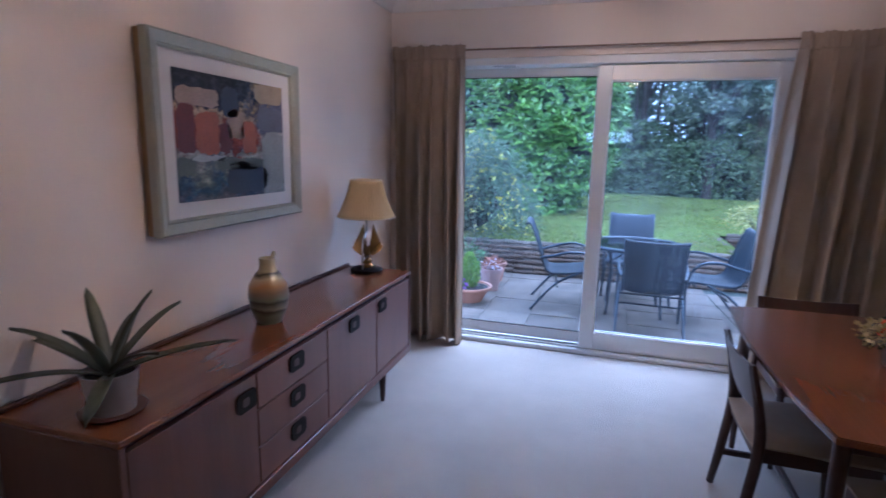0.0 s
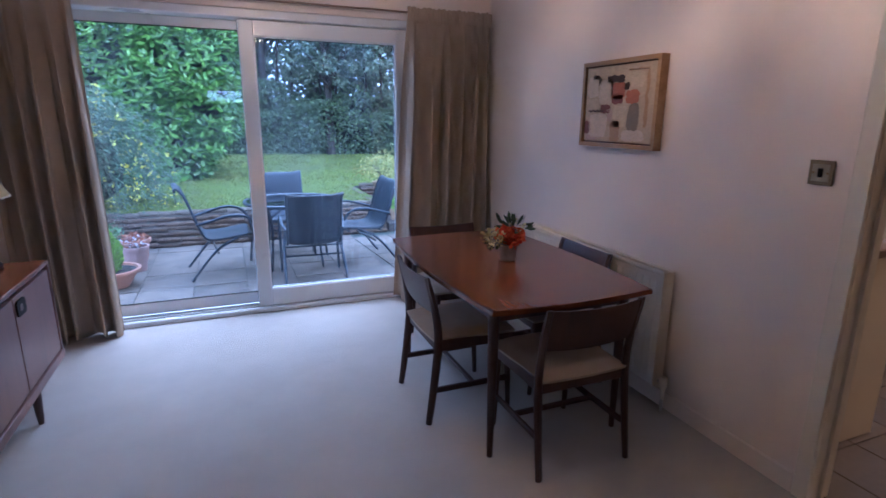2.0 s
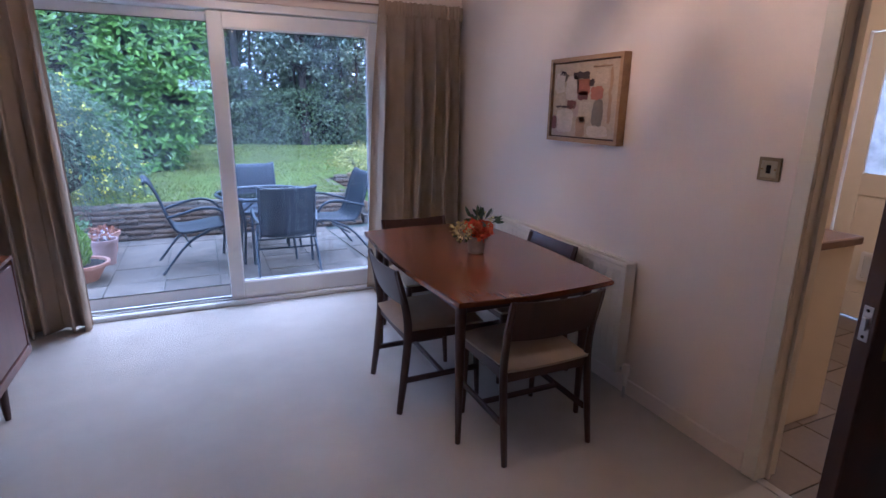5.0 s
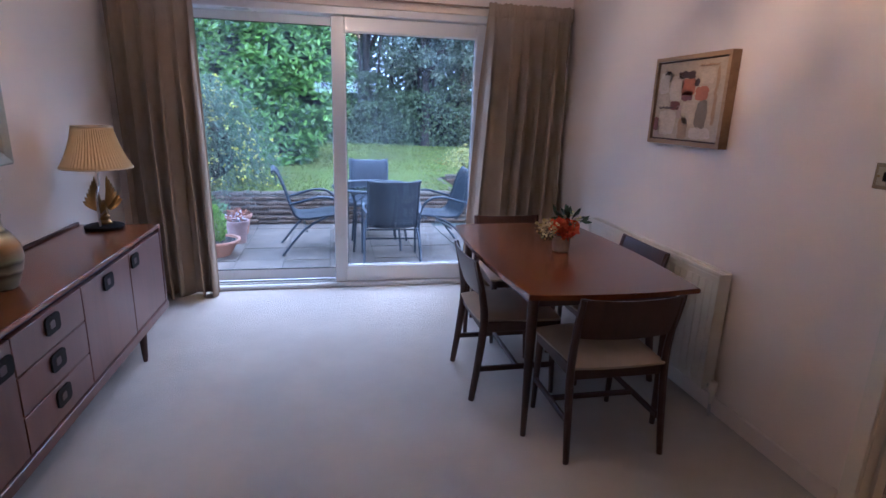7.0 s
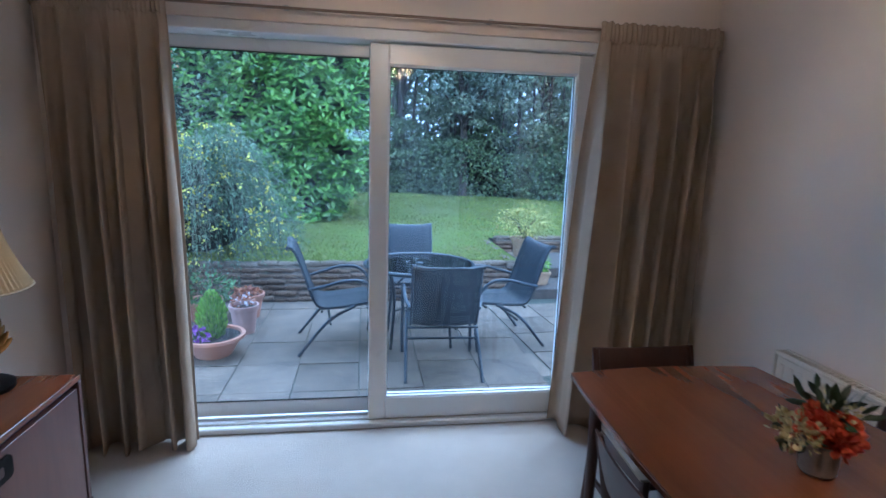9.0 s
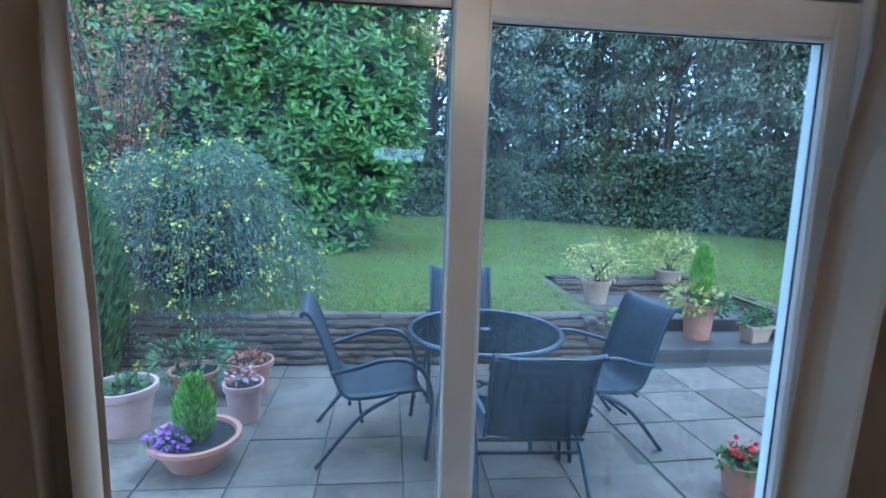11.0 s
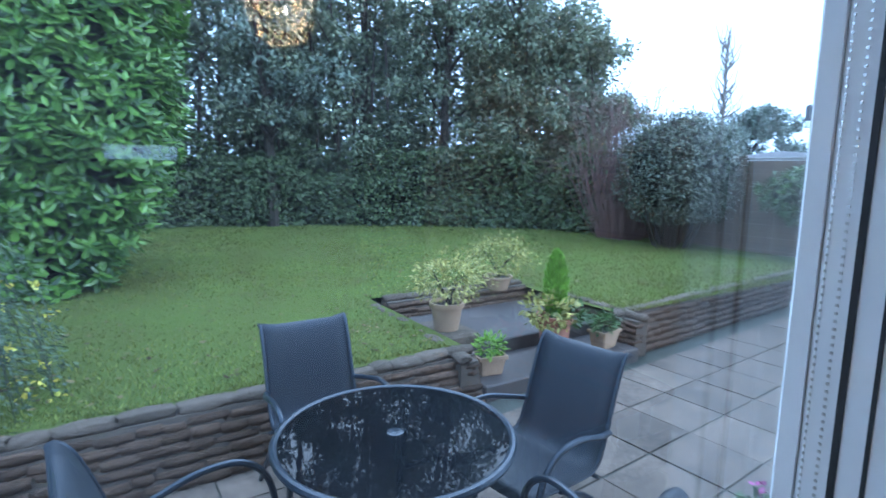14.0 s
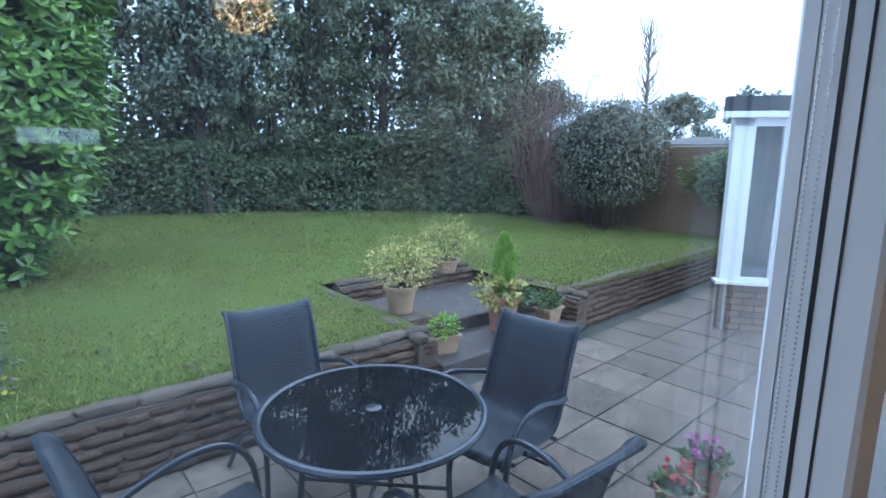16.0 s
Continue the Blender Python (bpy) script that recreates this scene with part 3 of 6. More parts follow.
    return c


chair = dining_chair()
chair.matrix_world = pose(1.185, 1.765, 0, 0, 0, 0)
copy_thing(chair, pose(0.925, 2.305, 0, 0, 0, -90))
copy_thing(chair, pose(1.19, 2.95, 0, 0, 0, 180))
copy_thing(chair, pose(1.50, 2.36, -0.0, 0, 0, 90))

# ---- pictures ----


PAINT = {}


def paint(colour):
    """Brushed oil paint of one colour."""
    if colour not in PAINT:
        PAINT[colour] = surface("paint", colour, 0.6, 55, 14, 0.3, 0.4, 0.0015, stretch=(1, 1, 2.5), second=shade(colour, 0.7))
    return PAINT[colour]


def dab(host, x, way, w, h, u0, u1, v0, v1, colour, proud=0.0006):
    """A brushed patch with an uneven edge on a picture of half size w by h; u runs with way along y, v down."""
    bm = bmesh.new()
    rs = random.Random(int(u0 * 997 + v0 * 131 + u1 * 57))
    ring = []
    for k in range(28):
        a = math.tau * (k + 0.5) / 28
        c, d = math.cos(a), math.sin(a)
        m = (abs(c) ** 5 + abs(d) ** 5) ** -0.2
        u = (u0 + u1) / 2 + (u1 - u0) / 2 * c * m + rs.uniform(-0.011, 0.011)
        v = (v0 + v1) / 2 + (v1 - v0) / 2 * d * m + rs.uniform(-0.011, 0.011)
        ring.append((way * w * (2 * min(0.995, max(0.005, u)) - 1), h * (1 - 2 * min(0.995, max(0.005, v)))))
    t = math.copysign(proud, x)
    lo, hi = [bm.verts.new((x, p, q)) for p, q in ring], [bm.verts.new((x + t, p, q)) for p, q in ring]
    bm.faces.new(hi)
    for k in range(28):
        bm.faces.new((lo[k], lo[(k + 1) % 28], hi[(k + 1) % 28], hi[k]))
    part("paint_patch", bm, paint(colour), host)


def harbour(name):
    """A loose painting: dark trees over red roofs over blue water, a pale shore at one side."""
    m, n, l, b = nodes_of(name)
    co = n.new("ShaderNodeTexCoord")
    wob = noise_of(n, l, 6.5, 6, None, 0.7)
    fine = noise_of(n, l, 26, 5, (1, 1, 2.2))
    mx = n.new("ShaderNodeMix")
    mx.data_type = "VECTOR"
    mx.inputs["Factor"].default_value = 0.34
    l.new(co.outputs["Object"], mx.inputs["A"])
    l.new(wob.outputs["Color"], mx.inputs["B"])
    sep = n.new("ShaderNodeSeparateXYZ")
    l.new(mx.outputs["Result"], sep.inputs[0])
    mr = n.new("ShaderNodeMapRange")
    mr.inputs["From Min"].default_value, mr.inputs["From Max"].default_value = -0.03, 0.36
    l.new(sep.outputs["Z"], mr.inputs["Value"])
    left = ramp_of(n, l, mr.outputs[0], [(0.0, (0.13, 0.12, 0.16)), (0.14, (0.05, 0.09, 0.17)), (0.27, (0.17, 0.19, 0.2)), (0.36, (0.42, 0.40, 0.36)), (0.41, (0.16, 0.07, 0.08)), (0.46, (0.30, 0.075, 0.055)), (0.62, (0.26, 0.10, 0.075)), (0.69, (0.50, 0.38, 0.25)), (0.75, (0.05, 0.06, 0.09)), (1.0, (0.03, 0.035, 0.05))])
    right = ramp_of(n, l, mr.outputs[0], [(0.0, (0.27, 0.31, 0.33)), (0.38, (0.33, 0.35, 0.36)), (0.55, (0.36, 0.36, 0.36)), (0.60, (0.12, 0.13, 0.2)), (0.76, (0.15, 0.16, 0.23)), (0.80, (0.40, 0.31, 0.18)), (1.0, (0.36, 0.29, 0.17))])
    mk = n.new("ShaderNodeMapRange")
    mk.inputs["From Min"].default_value, mk.inputs["From Max"].default_value = 0.24, 0.30
    l.new(sep.outputs["Y"], mk.inputs["Value"])
    base = mixed(n, l, left.outputs[0], right.outputs[0], mk.outputs[0])
    f = ramp_of(n, l, fine.outputs["Fac"], [(0.3, (0.55, 0.55, 0.6)), (0.5, (0.9, 0.88, 0.86)), (0.68, (1.5, 1.45, 1.35))])
    l.new(mixed(n, l, base, f.outputs[0], 0.9, "MULTIPLY"), b.inputs["Base Color"])
    b.inputs["Roughness"].default_value = 0.25
    return m


SILVER_FRAME = surface("silver_green_frame", (0.42, 0.43, 0.36), 0.38, 50, 5, 0.15, 0.1, 0.001, metal=0.35, second=(0.50, 0.45, 0.32))
bp = thing("framed_picture", pose(XW + 0.03, 2.05, 1.530) @ Matrix.Diagonal((1, 0.955, 0.985, 1)), "large harbour painting under glass in a silver-gold frame", "picture")


def frame_x(y0, y1, z0, z1, w, prof, sgn, mat, host, name="frame_side"):
    """A mitred frame on a wall that faces along x; prof: (inset, depth) pairs."""
    cs = [((y0, z0), (1, 1)), ((y1, z0), (-1, 1)), ((y1, z1), (-1, -1)), ((y0, z1), (1, -1))]
    for k in range(4):
        (ay, az), (ai, aj) = cs[k]
        (by, bz), (bi, bj) = cs[(k + 1) % 4]
        bm = bmesh.new()
        a = [bm.verts.new((sgn * d, ay + ai * w * u, az + aj * w * u)) for u, d in prof]
        c = [bm.verts.new((sgn * d, by + bi * w * u, bz + bj * w * u)) for u, d in prof]
        for i in range(len(prof)):
            j = (i + 1) % len(prof)
            bm.faces.new((a[i], a[j], c[j], c[i]))
        bm.faces.new(a)
        bm.faces.new(c[::-1])
        part(name, bm, mat, host)


frame_x(-0.505, 0.505, -0.385, 0.385, 0.06, [(0, 0.002), (0, 0.036), (0.15, 0.044), (0.35, 0.040), (0.75, 0.030), (0.85, 0.033), (1.0, 0.024), (1.0, 0.002)], 1, SILVER_FRAME, bp)
part("backing", bx(-0.029, 0.003, -0.502, 0.502, -0.382, 0.382, 0.003), surface("gilt_edge", (0.34, 0.21, 0.09), 0.45, 50, 5, 0.2, 0.1, 0.001), bp, "gilt brown edge of the frame")
part("mount", bx(0.004, 0.014, -0.448, 0.448, -0.328, 0.328), surface("white_mount", (0.72, 0.69, 0.66), 0.85, 200, 3, 0.03, 0.1), bp, "white card mount")
pr = part("print", bx(0.014, 0.016, -0.375, 0.375, -0.262, 0.262), harbour("harbour_print"), bp, "red roofs above dark blue water")
QUAY = [
    [(0.02, 0.35, 0.12, 0.26), (0.42, 0.58, 0.26, 0.50)],
    [(0.01, 0.15, 0.25, 0.62), (0.34, 0.45, 0.38, 0.62)],
    [(0.15, 0.35, 0.30, 0.63), (0.55, 0.70, 0.35, 0.64)],
    [(0.38, 0.53, 0.08, 0.32), (0.40, 0.80, 0.74, 0.97)],
    [(0.72, 1.0, 0.20, 0.42)],
    [(0.70, 1.0, 0.0, 0.17)],
    [(0.76, 1.0, 0.42, 0.98)],
    [(0.30, 0.76, 0.66, 0.76), (0.0, 0.14, 0.66, 0.80)],
    [(0.12, 0.40, 0.64, 0.69), (0.50, 0.66, 0.62, 0.66), (0.44, 0.62, 0.70, 0.73)],
]
for tone, row in zip(((0.36, 0.27, 0.22), (0.15, 0.035, 0.035), (0.36, 0.105, 0.05), (0.03, 0.045, 0.085), (0.12, 0.13, 0.19), (0.40, 0.31, 0.20), (0.30, 0.32, 0.31), (0.12, 0.14, 0.13), (0.46, 0.46, 0.43)), QUAY):
    for q in row:
        dab(pr, 0.016, 1, 0.375, 0.262, *q, tone, 0.0004)
OAK = wood("oak_frame", (0.26, 0.14, 0.055), (0.40, 0.235, 0.10), 0.5, "Y", 0.0, 9)
sp = thing("framed_canvas", pose(XE, 2.305, 1.548), "small abstract townscape canvas in a deep oak frame", "picture")
frame_x(-0.305, 0.305, -0.232, 0.232, 0.022, [(0, 0.002), (0, 0.052), (1.0, 0.052), (1.0, 0.002)], -1, OAK, sp)
cv = part("canvas", bx(-0.043, -0.004, -0.275, 0.275, -0.202, 0.202, 0.003), paint((0.52, 0.39, 0.24)), sp, "cream, rust and brown blocks of paint")
PALE, CREAM, ROOF, RUSTY = (0.64, 0.51, 0.36), (0.58, 0.44, 0.28), (0.07, 0.035, 0.022), (0.46, 0.14, 0.055)
TOWN = [
    [(0.03, 0.20, 0.12, 0.40), (0.22, 0.42, 0.17, 0.50), (0.08, 0.36, 0.62, 0.95), (0.60, 0.90, 0.84, 0.98)],
    [(0.45, 0.65, 0.52, 0.80), (0.68, 0.86, 0.10, 0.30), (0.05, 0.22, 0.42, 0.58)],
    [(0.10, 0.20, 0.10, 0.16), (0.33, 0.58, 0.13, 0.22), (0.58, 0.66, 0.23, 0.32), (0.06, 0.30, 0.572, 0.60)],
    [(0.40, 0.60, 0.22, 0.44), (0.62, 0.80, 0.33, 0.50)],
    [(0.42, 0.58, 0.38, 0.50), (0.25, 0.40, 0.50, 0.62), (0.0, 0.10, 0.72, 0.90)],
    [(0.42, 0.56, 0.72, 1.0), (0.88, 0.92, 0.10, 0.80), (0.64, 0.90, 0.06, 0.09)],
    [(0.66, 0.82, 0.50, 0.84), (0.19, 0.24, 0.14, 0.24)],
    [(0.04, 0.20, 0.92, 1.0), (0.36, 0.44, 0.56, 0.72)],
]
for tone, row in zip((PALE, CREAM, ROOF, RUSTY, (0.22, 0.065, 0.04), (0.42, 0.25, 0.12), (0.24, 0.18, 0.11), (0.50, 0.34, 0.25)), TOWN):
    for q in row:
        dab(cv, -0.043, -1, 0.275, 0.202, *q, tone)
part("backing", bx(-0.036, -0.002, -0.284, 0.284, -0.211, 0.211), surface("shadow_gap_wood", (0.10, 0.05, 0.025), 0.7), sp)

# ---- radiator, switch ----
rad = thing("radiator", pose(XE, 2.485, 0), "white panel radiator with a grille top on the wall", "radiator")
RADW = surface("radiator_white", (0.74, 0.67, 0.55), 0.35, 60, 3, 0.03, 0.03)
bm = bx(-0.075, -0.06, -0.67, 0.67, 0.13, 0.72, 0.004)
part("panel", bm, RADW, rad)
for k in range(26):
    y = -0.64 + k * 0.0505
    part("ridge", bx(-0.079, -0.074, y, y + 0.028, 0.16, 0.69, 0.003), RADW, rad)
part("back_panel", bx(-0.03, -0.018, -0.67, 0.67, 0.13, 0.72, 0.004), RADW, rad)
part("side_cap", bx(-0.083, -0.014, -0.684, -0.67, 0.13, 0.738, 0.003), RADW, rad)
part("side_cap", bx(-0.083, -0.014, 0.67, 0.684, 0.13, 0.738, 0.003), RADW, rad)
part("top_rail", bx(-0.084, -0.066, -0.684, 0.684, 0.722, 0.742, 0.005, 2), RADW, rad)
part("top_rail", bx(-0.03, -0.012, -0.684, 0.684, 0.722, 0.742, 0.005, 2), RADW, rad)
for k in range(52):
    y = -0.66 + k * 0.0259
    part("grille_bar", bx(-0.066, -0.03, y, y + 0.009, 0.728, 0.738), RADW, rad)
part("valve", moved(lathe([(0.012, 0.0), (0.012, 0.06), (0.02, 0.065), (0.022, 0.11), (0.016, 0.12)], 14), Matrix.Translation((-0.045, -0.72, 0.07))), RADW, rad, "white thermostatic valve")
part("pipe", tube([(-0.045, -0.72, 0.0), (-0.045, -0.72, 0.09), (-0.045, -0.70, 0.15), (-0.045, -0.66, 0.16)], 0.008, 8), STEEL, rad)
part("bracket", bx(-0.02, 0.0, -0.5, -0.46, 0.2, 0.66), RADW, rad)
part("bracket", bx(-0.02, 0.0, 0.46, 0.5, 0.2, 0.66), RADW, rad)

sw = thing("light_switch", pose(XE, 1.195, 1.285), "square brass light switch with a dark rocker", "light switch")
part("plate", bx(-0.008, 0, -0.045, 0.045, -0.045, 0.045, 0.002), surface("antique_brass", (0.30, 0.22, 0.12), 0.35, 90, 6, 0.2, 0.05, 0.001, metal=0.9), sw)
part("inset", bx(-0.010, -0.006, -0.032, 0.032, -0.032, 0.032, 0.002), surface("worn_brass", (0.42, 0.34, 0.22), 0.4, 90, 6, 0.2, 0.05, 0.001, metal=0.8), sw)
part("rocker", bx(-0.014, -0.008, -0.009, 0.009, -0.016, 0.016, 0.002), RECESS, sw)
for s in (-1, 1):
    part("screw", moved(lathe([(0.004, 0), (0.004, 0.002), (0.001, 0.003)], 8), Matrix.Translation((-0.009, s * 0.026, 0)) @ pose(0, 0, 0, 0, -90, 0)), BRASS, sw)

# ---- table lamp with a bird ----
LX, LY = -1.30, 3.005
lamp = thing("table_lamp", pose(LX, LY, SZ1), "brass eagle table lamp with a pleated cream shade, unlit", "lamp")
part("base", lathe([(0.098, 0.0), (0.102, 0.006), (0.102, 0.018), (0.092, 0.024), (0.01, 0.026)], 40), RECESS, lamp, "black polished round base")
part("stem", tube(curve_pts([(0.0, -0.055, 0.02), (0.0, -0.058, 0.16), (0.0, -0.045, 0.21), (0.0, -0.015, 0.245), (0.0, 0.0, 0.27), (0.0, 0.0, 0.40)], 5), 0.006, 8), STEEL, lamp)


def eagle():
    bm = bmesh.new()
    bmesh.ops.create_uvsphere(bm, u_segments=18, v_segments=12, radius=1)
    for v in bm.verts:
        v.co = Vector((v.co.x * 0.024, v.co.y * 0.07, v.co.z * 0.028 + 0.03 * v.co.y))
    body = moved(bm, Matrix.Translation((0, 0.0, 0.115)))
    hm = bmesh.new()
    bmesh.ops.create_uvsphere(hm, u_segments=12, v_segments=8, radius=0.017)
    head = moved(hm, Matrix.Translation((0, 0.075, 0.13)))
    beak = tube([(0, 0.085, 0.13), (0, 0.105, 0.125), (0, 0.112, 0.115)], [0.009, 0.006, 0.001], 8)
    tail = tube([(0, -0.05, 0.105), (0, -0.085, 0.095), (0, -0.115, 0.09)], [0.014, 0.024, 0.028], 10, 0.25)
    wings = []
    for s in (-1, 1):
        for k in range(7):
            f = k / 6
            root = Vector((s * (0.014 + 0.012 * f), 0.02 - 0.05 * f, 0.125 - 0.012 * f))
            tip = Vector((s * (0.030 + 0.062 * f), 0.03 - 0.04 * f + s * 0.02, 0.295 - 0.13 * f))
            mid = (root + tip) / 2 + Vector((s * 0.006, 0, 0.0))
            wings.append(tube(curve_pts([root, mid, tip], 4), [0.012, 0.015, 0.016, 0.016, 0.015, 0.014, 0.012, 0.009, 0.003], 6, 0.35))
    perch = [lathe([(0.035, 0.02), (0.036, 0.035), (0.024, 0.05), (0.028, 0.07), (0.014, 0.09)], 14)]
    legs = [tube([(s * 0.012, 0.0, 0.105), (s * 0.014, 0.008, 0.08)], 0.007, 6) for s in (-1, 1)]
    return moved(join(body, head, beak, tail, *wings, *perch, *legs), pose(0.0, 0.02, 0, 0, 0, 18))


part("bird_figure", eagle(), BRASS, lamp, "brass bird figure with raised wings")
bm = bmesh.new()
rows = []
for j in range(13):
    s = j / 12
    r0 = 0.096 + (0.178 - 0.096) * (s + 0.12 * math.sin(math.pi * s) * -1)
    rows.append([bm.verts.new(((r0 + 0.0025 * (1 if k % 2 else -1)) * math.cos(2 * math.pi * k / 120), (r0 + 0.0025 * (1 if k % 2 else -1)) * math.sin(2 * math.pi * k / 120), 0.575 - 0.225 * s)) for k in range(120)])
for a, b in zip(rows, rows[1:]):
    for k in range(120):
        bm.faces.new((a[k], a[(k + 1) % 120], b[(k + 1) % 120], b[k]))
shm = surface("pleated_cream", (0.62, 0.47, 0.26), 0.85, 300, 5, 0.08, 0.3, 0.001, spec=0.15)
sh = part("shade", bm, shm, lamp, "pleated cream cloth shade", sharp=20)
sh.modifiers.new("thickness", "SOLIDIFY").thickness = 0.002
for z, r in ((0.576, 0.096), (0.351, 0.178)):
    part("shade_trim", tube([(r * math.cos(2 * math.pi * k / 60), r * math.sin(2 * math.pi * k / 60), z) for k in range(61)], 0.004, 6), surface("pale_trim", (0.66, 0.55, 0.38), 0.8) if z > 0.5 else bpy.data.materials["pale_trim"], lamp)
part("spider", join(tube([(-0.095, 0, 0.57), (0.095, 0, 0.57)], 0.002, 5), tube([(0, 0, 0.40), (0, 0, 0.57)], 0.004, 5)), STEEL, lamp)

# ---- vase, pot plant ----
def banded(name):
    m, n, l, b = nodes_of(name)
    co = n.new("ShaderNodeTexCoord")
    sepz = n.new("ShaderNodeSeparateXYZ")
    wob = noise_of(n, l, 7, 3)
    mx = n.new("ShaderNodeMix")
    mx.data_type = "VECTOR"
    mx.inputs["Factor"].default_value = 0.05
    l.new(co.outputs["Object"], mx.inputs["A"])
    l.new(wob.outputs["Color"], mx.inputs["B"])
    l.new(mx.outputs["Result"], sepz.inputs[0])
    mr = n.new("ShaderNodeMapRange")
    mr.inputs["From Min"].default_value, mr.inputs["From Max"].default_value = 0.02, 0.30
    l.new(sepz.outputs["Z"], mr.inputs["Value"])
    G, D, O, C = (0.20, 0.22, 0.14), (0.05, 0.05, 0.035), (0.42, 0.22, 0.06), (0.48, 0.40, 0.22)
    r = ramp_of(n, l, mr.outputs[0], [(0.0, (0.13, 0.17, 0.12)), (0.16, G), (0.24, D), (0.28, (0.30, 0.29, 0.2)), (0.38, D), (0.42, G), (0.52, (0.24, 0.16, 0.08)), (0.62, O), (0.72, C), (0.80, D), (0.83, C)])
    l.new(r.outputs[0], b.inputs["Base Color"])
    b.inputs["Roughness"].default_value = 0.3
    b.inputs["Coat Weight"].default_value = 0.4
    return m


vz = thing("vase", pose(-1.27, 1.94, SZ1), "banded green and ochre ceramic vase on the sideboard", "vase")
part("body", lathe([(0.048, 0.0), (0.056, 0.008), (0.078, 0.07), (0.088, 0.125), (0.082, 0.17), (0.058, 0.215), (0.038, 0.24), (0.034, 0.27), (0.038, 0.29), (0.033, 0.29), (0.029, 0.27), (0.02, 0.25)], 40), banded("banded_glaze"), vz)
part("spout", tube([(0.0, 0.03, 0.27), (0.0, 0.045, 0.295), (0.0, 0.05, 0.31)], [0.012, 0.012, 0.007], 10), bpy.data.materials["banded_glaze"], vz)

pp = thing("pot_plant", pose(-1.20, 1.09, SZ1), "strappy grey-green plant in a pale grey pot", "potted plant")
part("saucer", lathe([(0.07, 0.0), (0.088, 0.012), (0.083, 0.013), (0.01, 0.006)], 32), bpy.data.materials["teak_front"], pp, "thin brown saucer")
part("pot", lathe([(0.058, 0.006), (0.074, 0.125), (0.077, 0.13), (0.071, 0.13), (0.068, 0.115), (0.01, 0.112)], 36), surface("pale_grey_pot", (0.30, 0.27, 0.255), 0.5, 50, 6, 0.08, 0.08), pp)
part("soil", lathe([(0.005, 0.108), (0.066, 0.11), (0.066, 0.116), (0.005, 0.118)], 16), SOIL, pp)
STRAP = surface("strap_leaf", (0.075, 0.085, 0.055), 0.5, 60, 8, 0.25, 0.1, 0.001, second=(0.11, 0.115, 0.075))
for k in range(11):
    a = k * 2.4 + 0.3
    up = 0.215 - 0.016 * k
    q = 0.12 + 0.022 * k
    bm = bmesh.new()
    rows = []
    for j in range(9):
        s = j / 8
        c = Vector((q * (s + 0.15 * s * s) * math.cos(a), q * (s + 0.15 * s * s) * math.sin(a), 0.11 + up * 1.5 * s - up * 0.95 * s * s * (0.35 + 0.05 * k)))
        sd = Vector((-math.sin(a), math.cos(a), 0)) * (0.006 + 0.014 * math.sin(math.pi * min(1, 0.12 + s * 0.88)) ** 0.8) * (1 if j < 8 else 0.1)
        rows.append([bm.verts.new(c - sd + Vector((0, 0, 0.006))), bm.verts.new(c - Vector((0, 0, 0.002))), bm.verts.new(c + sd + Vector((0, 0, 0.006)))])
    for r1, r2 in zip(rows, rows[1:]):
        for i in range(2):
            bm.faces.new((r1[i], r1[i + 1], r2[i + 1], r2[i]))
    lf = part("leaf", bm, STRAP, pp, sharp=60)
    lf.modifiers.new("thickness", "SOLIDIFY").thickness = 0.0025

# ---- flowers on the table ----
fv = thing("flower_arrangement", pose(1.205, 2.30, TZ), "small pot of red and cream flowers with dark leaves", "flowers")
part("pot", lathe([(0.036, 0.0), (0.045, 0.01), (0.048, 0.075), (0.05, 0.09), (0.045, 0.09), (0.01, 0.085)], 28), surface("stone_pot", (0.30, 0.24, 0.19), 0.6, 60, 12, 0.3, 0.3, 0.002), fv)


def tuft(name, n, c, r, ln, wd, mat, label=""):
    d = unit(n)
    pos = np.array(c) + d * rng.uniform(0.3, 1, (n, 1)) * np.array(r)
    return leaves(name, pos, d + unit(n) * 0.5 + np.array([0, 0, 0.3]), unit(n), rng.uniform(0.8, 1.2, n) * ln, rng.uniform(0.8, 1.2, n) * wd, mat, fv, label)


RED = leafy("red_flower", (0.62, 0.05, 0.02), (0.80, 0.14, 0.05), 0.6, 0.4, 0.2)
CREAMF = leafy("cream_flower", (0.50, 0.40, 0.14), (0.66, 0.58, 0.30), 0.6, 0.3, 0.2)
DKLEAF = leafy("dark_arrangement_leaf", (0.02, 0.04, 0.02), (0.055, 0.085, 0.04), 0.4, 0.15, 0.4)
for c in ((0.03, -0.04, 0.125), (0.0, -0.055, 0.12), (-0.03, 0.0, 0.14), (0.05, 0.0, 0.14), (-0.02, -0.03, 0.15), (0.02, 0.04, 0.15)):
    tuft("flower", 60, c, (0.032, 0.032, 0.028), 0.024, 0.026, RED, "red flower head")
tuft("filler_blossom", 150, (-0.085, 0.0, 0.13), (0.06, 0.07, 0.05), 0.017, 0.015, CREAMF, "small cream flowers")
tuft("filler_blossom", 60, (0.05, 0.03, 0.17), (0.06, 0.07, 0.04), 0.017, 0.015, CREAMF, "small cream flowers")
tuft("leaves", 34, (0.04, 0.03, 0.165), (0.08, 0.08, 0.055), 0.06, 0.02, DKLEAF)
tuft("leaves", 26, (-0.03, 0.03, 0.105), (0.08, 0.08, 0.03), 0.04, 0.02, DKLEAF)

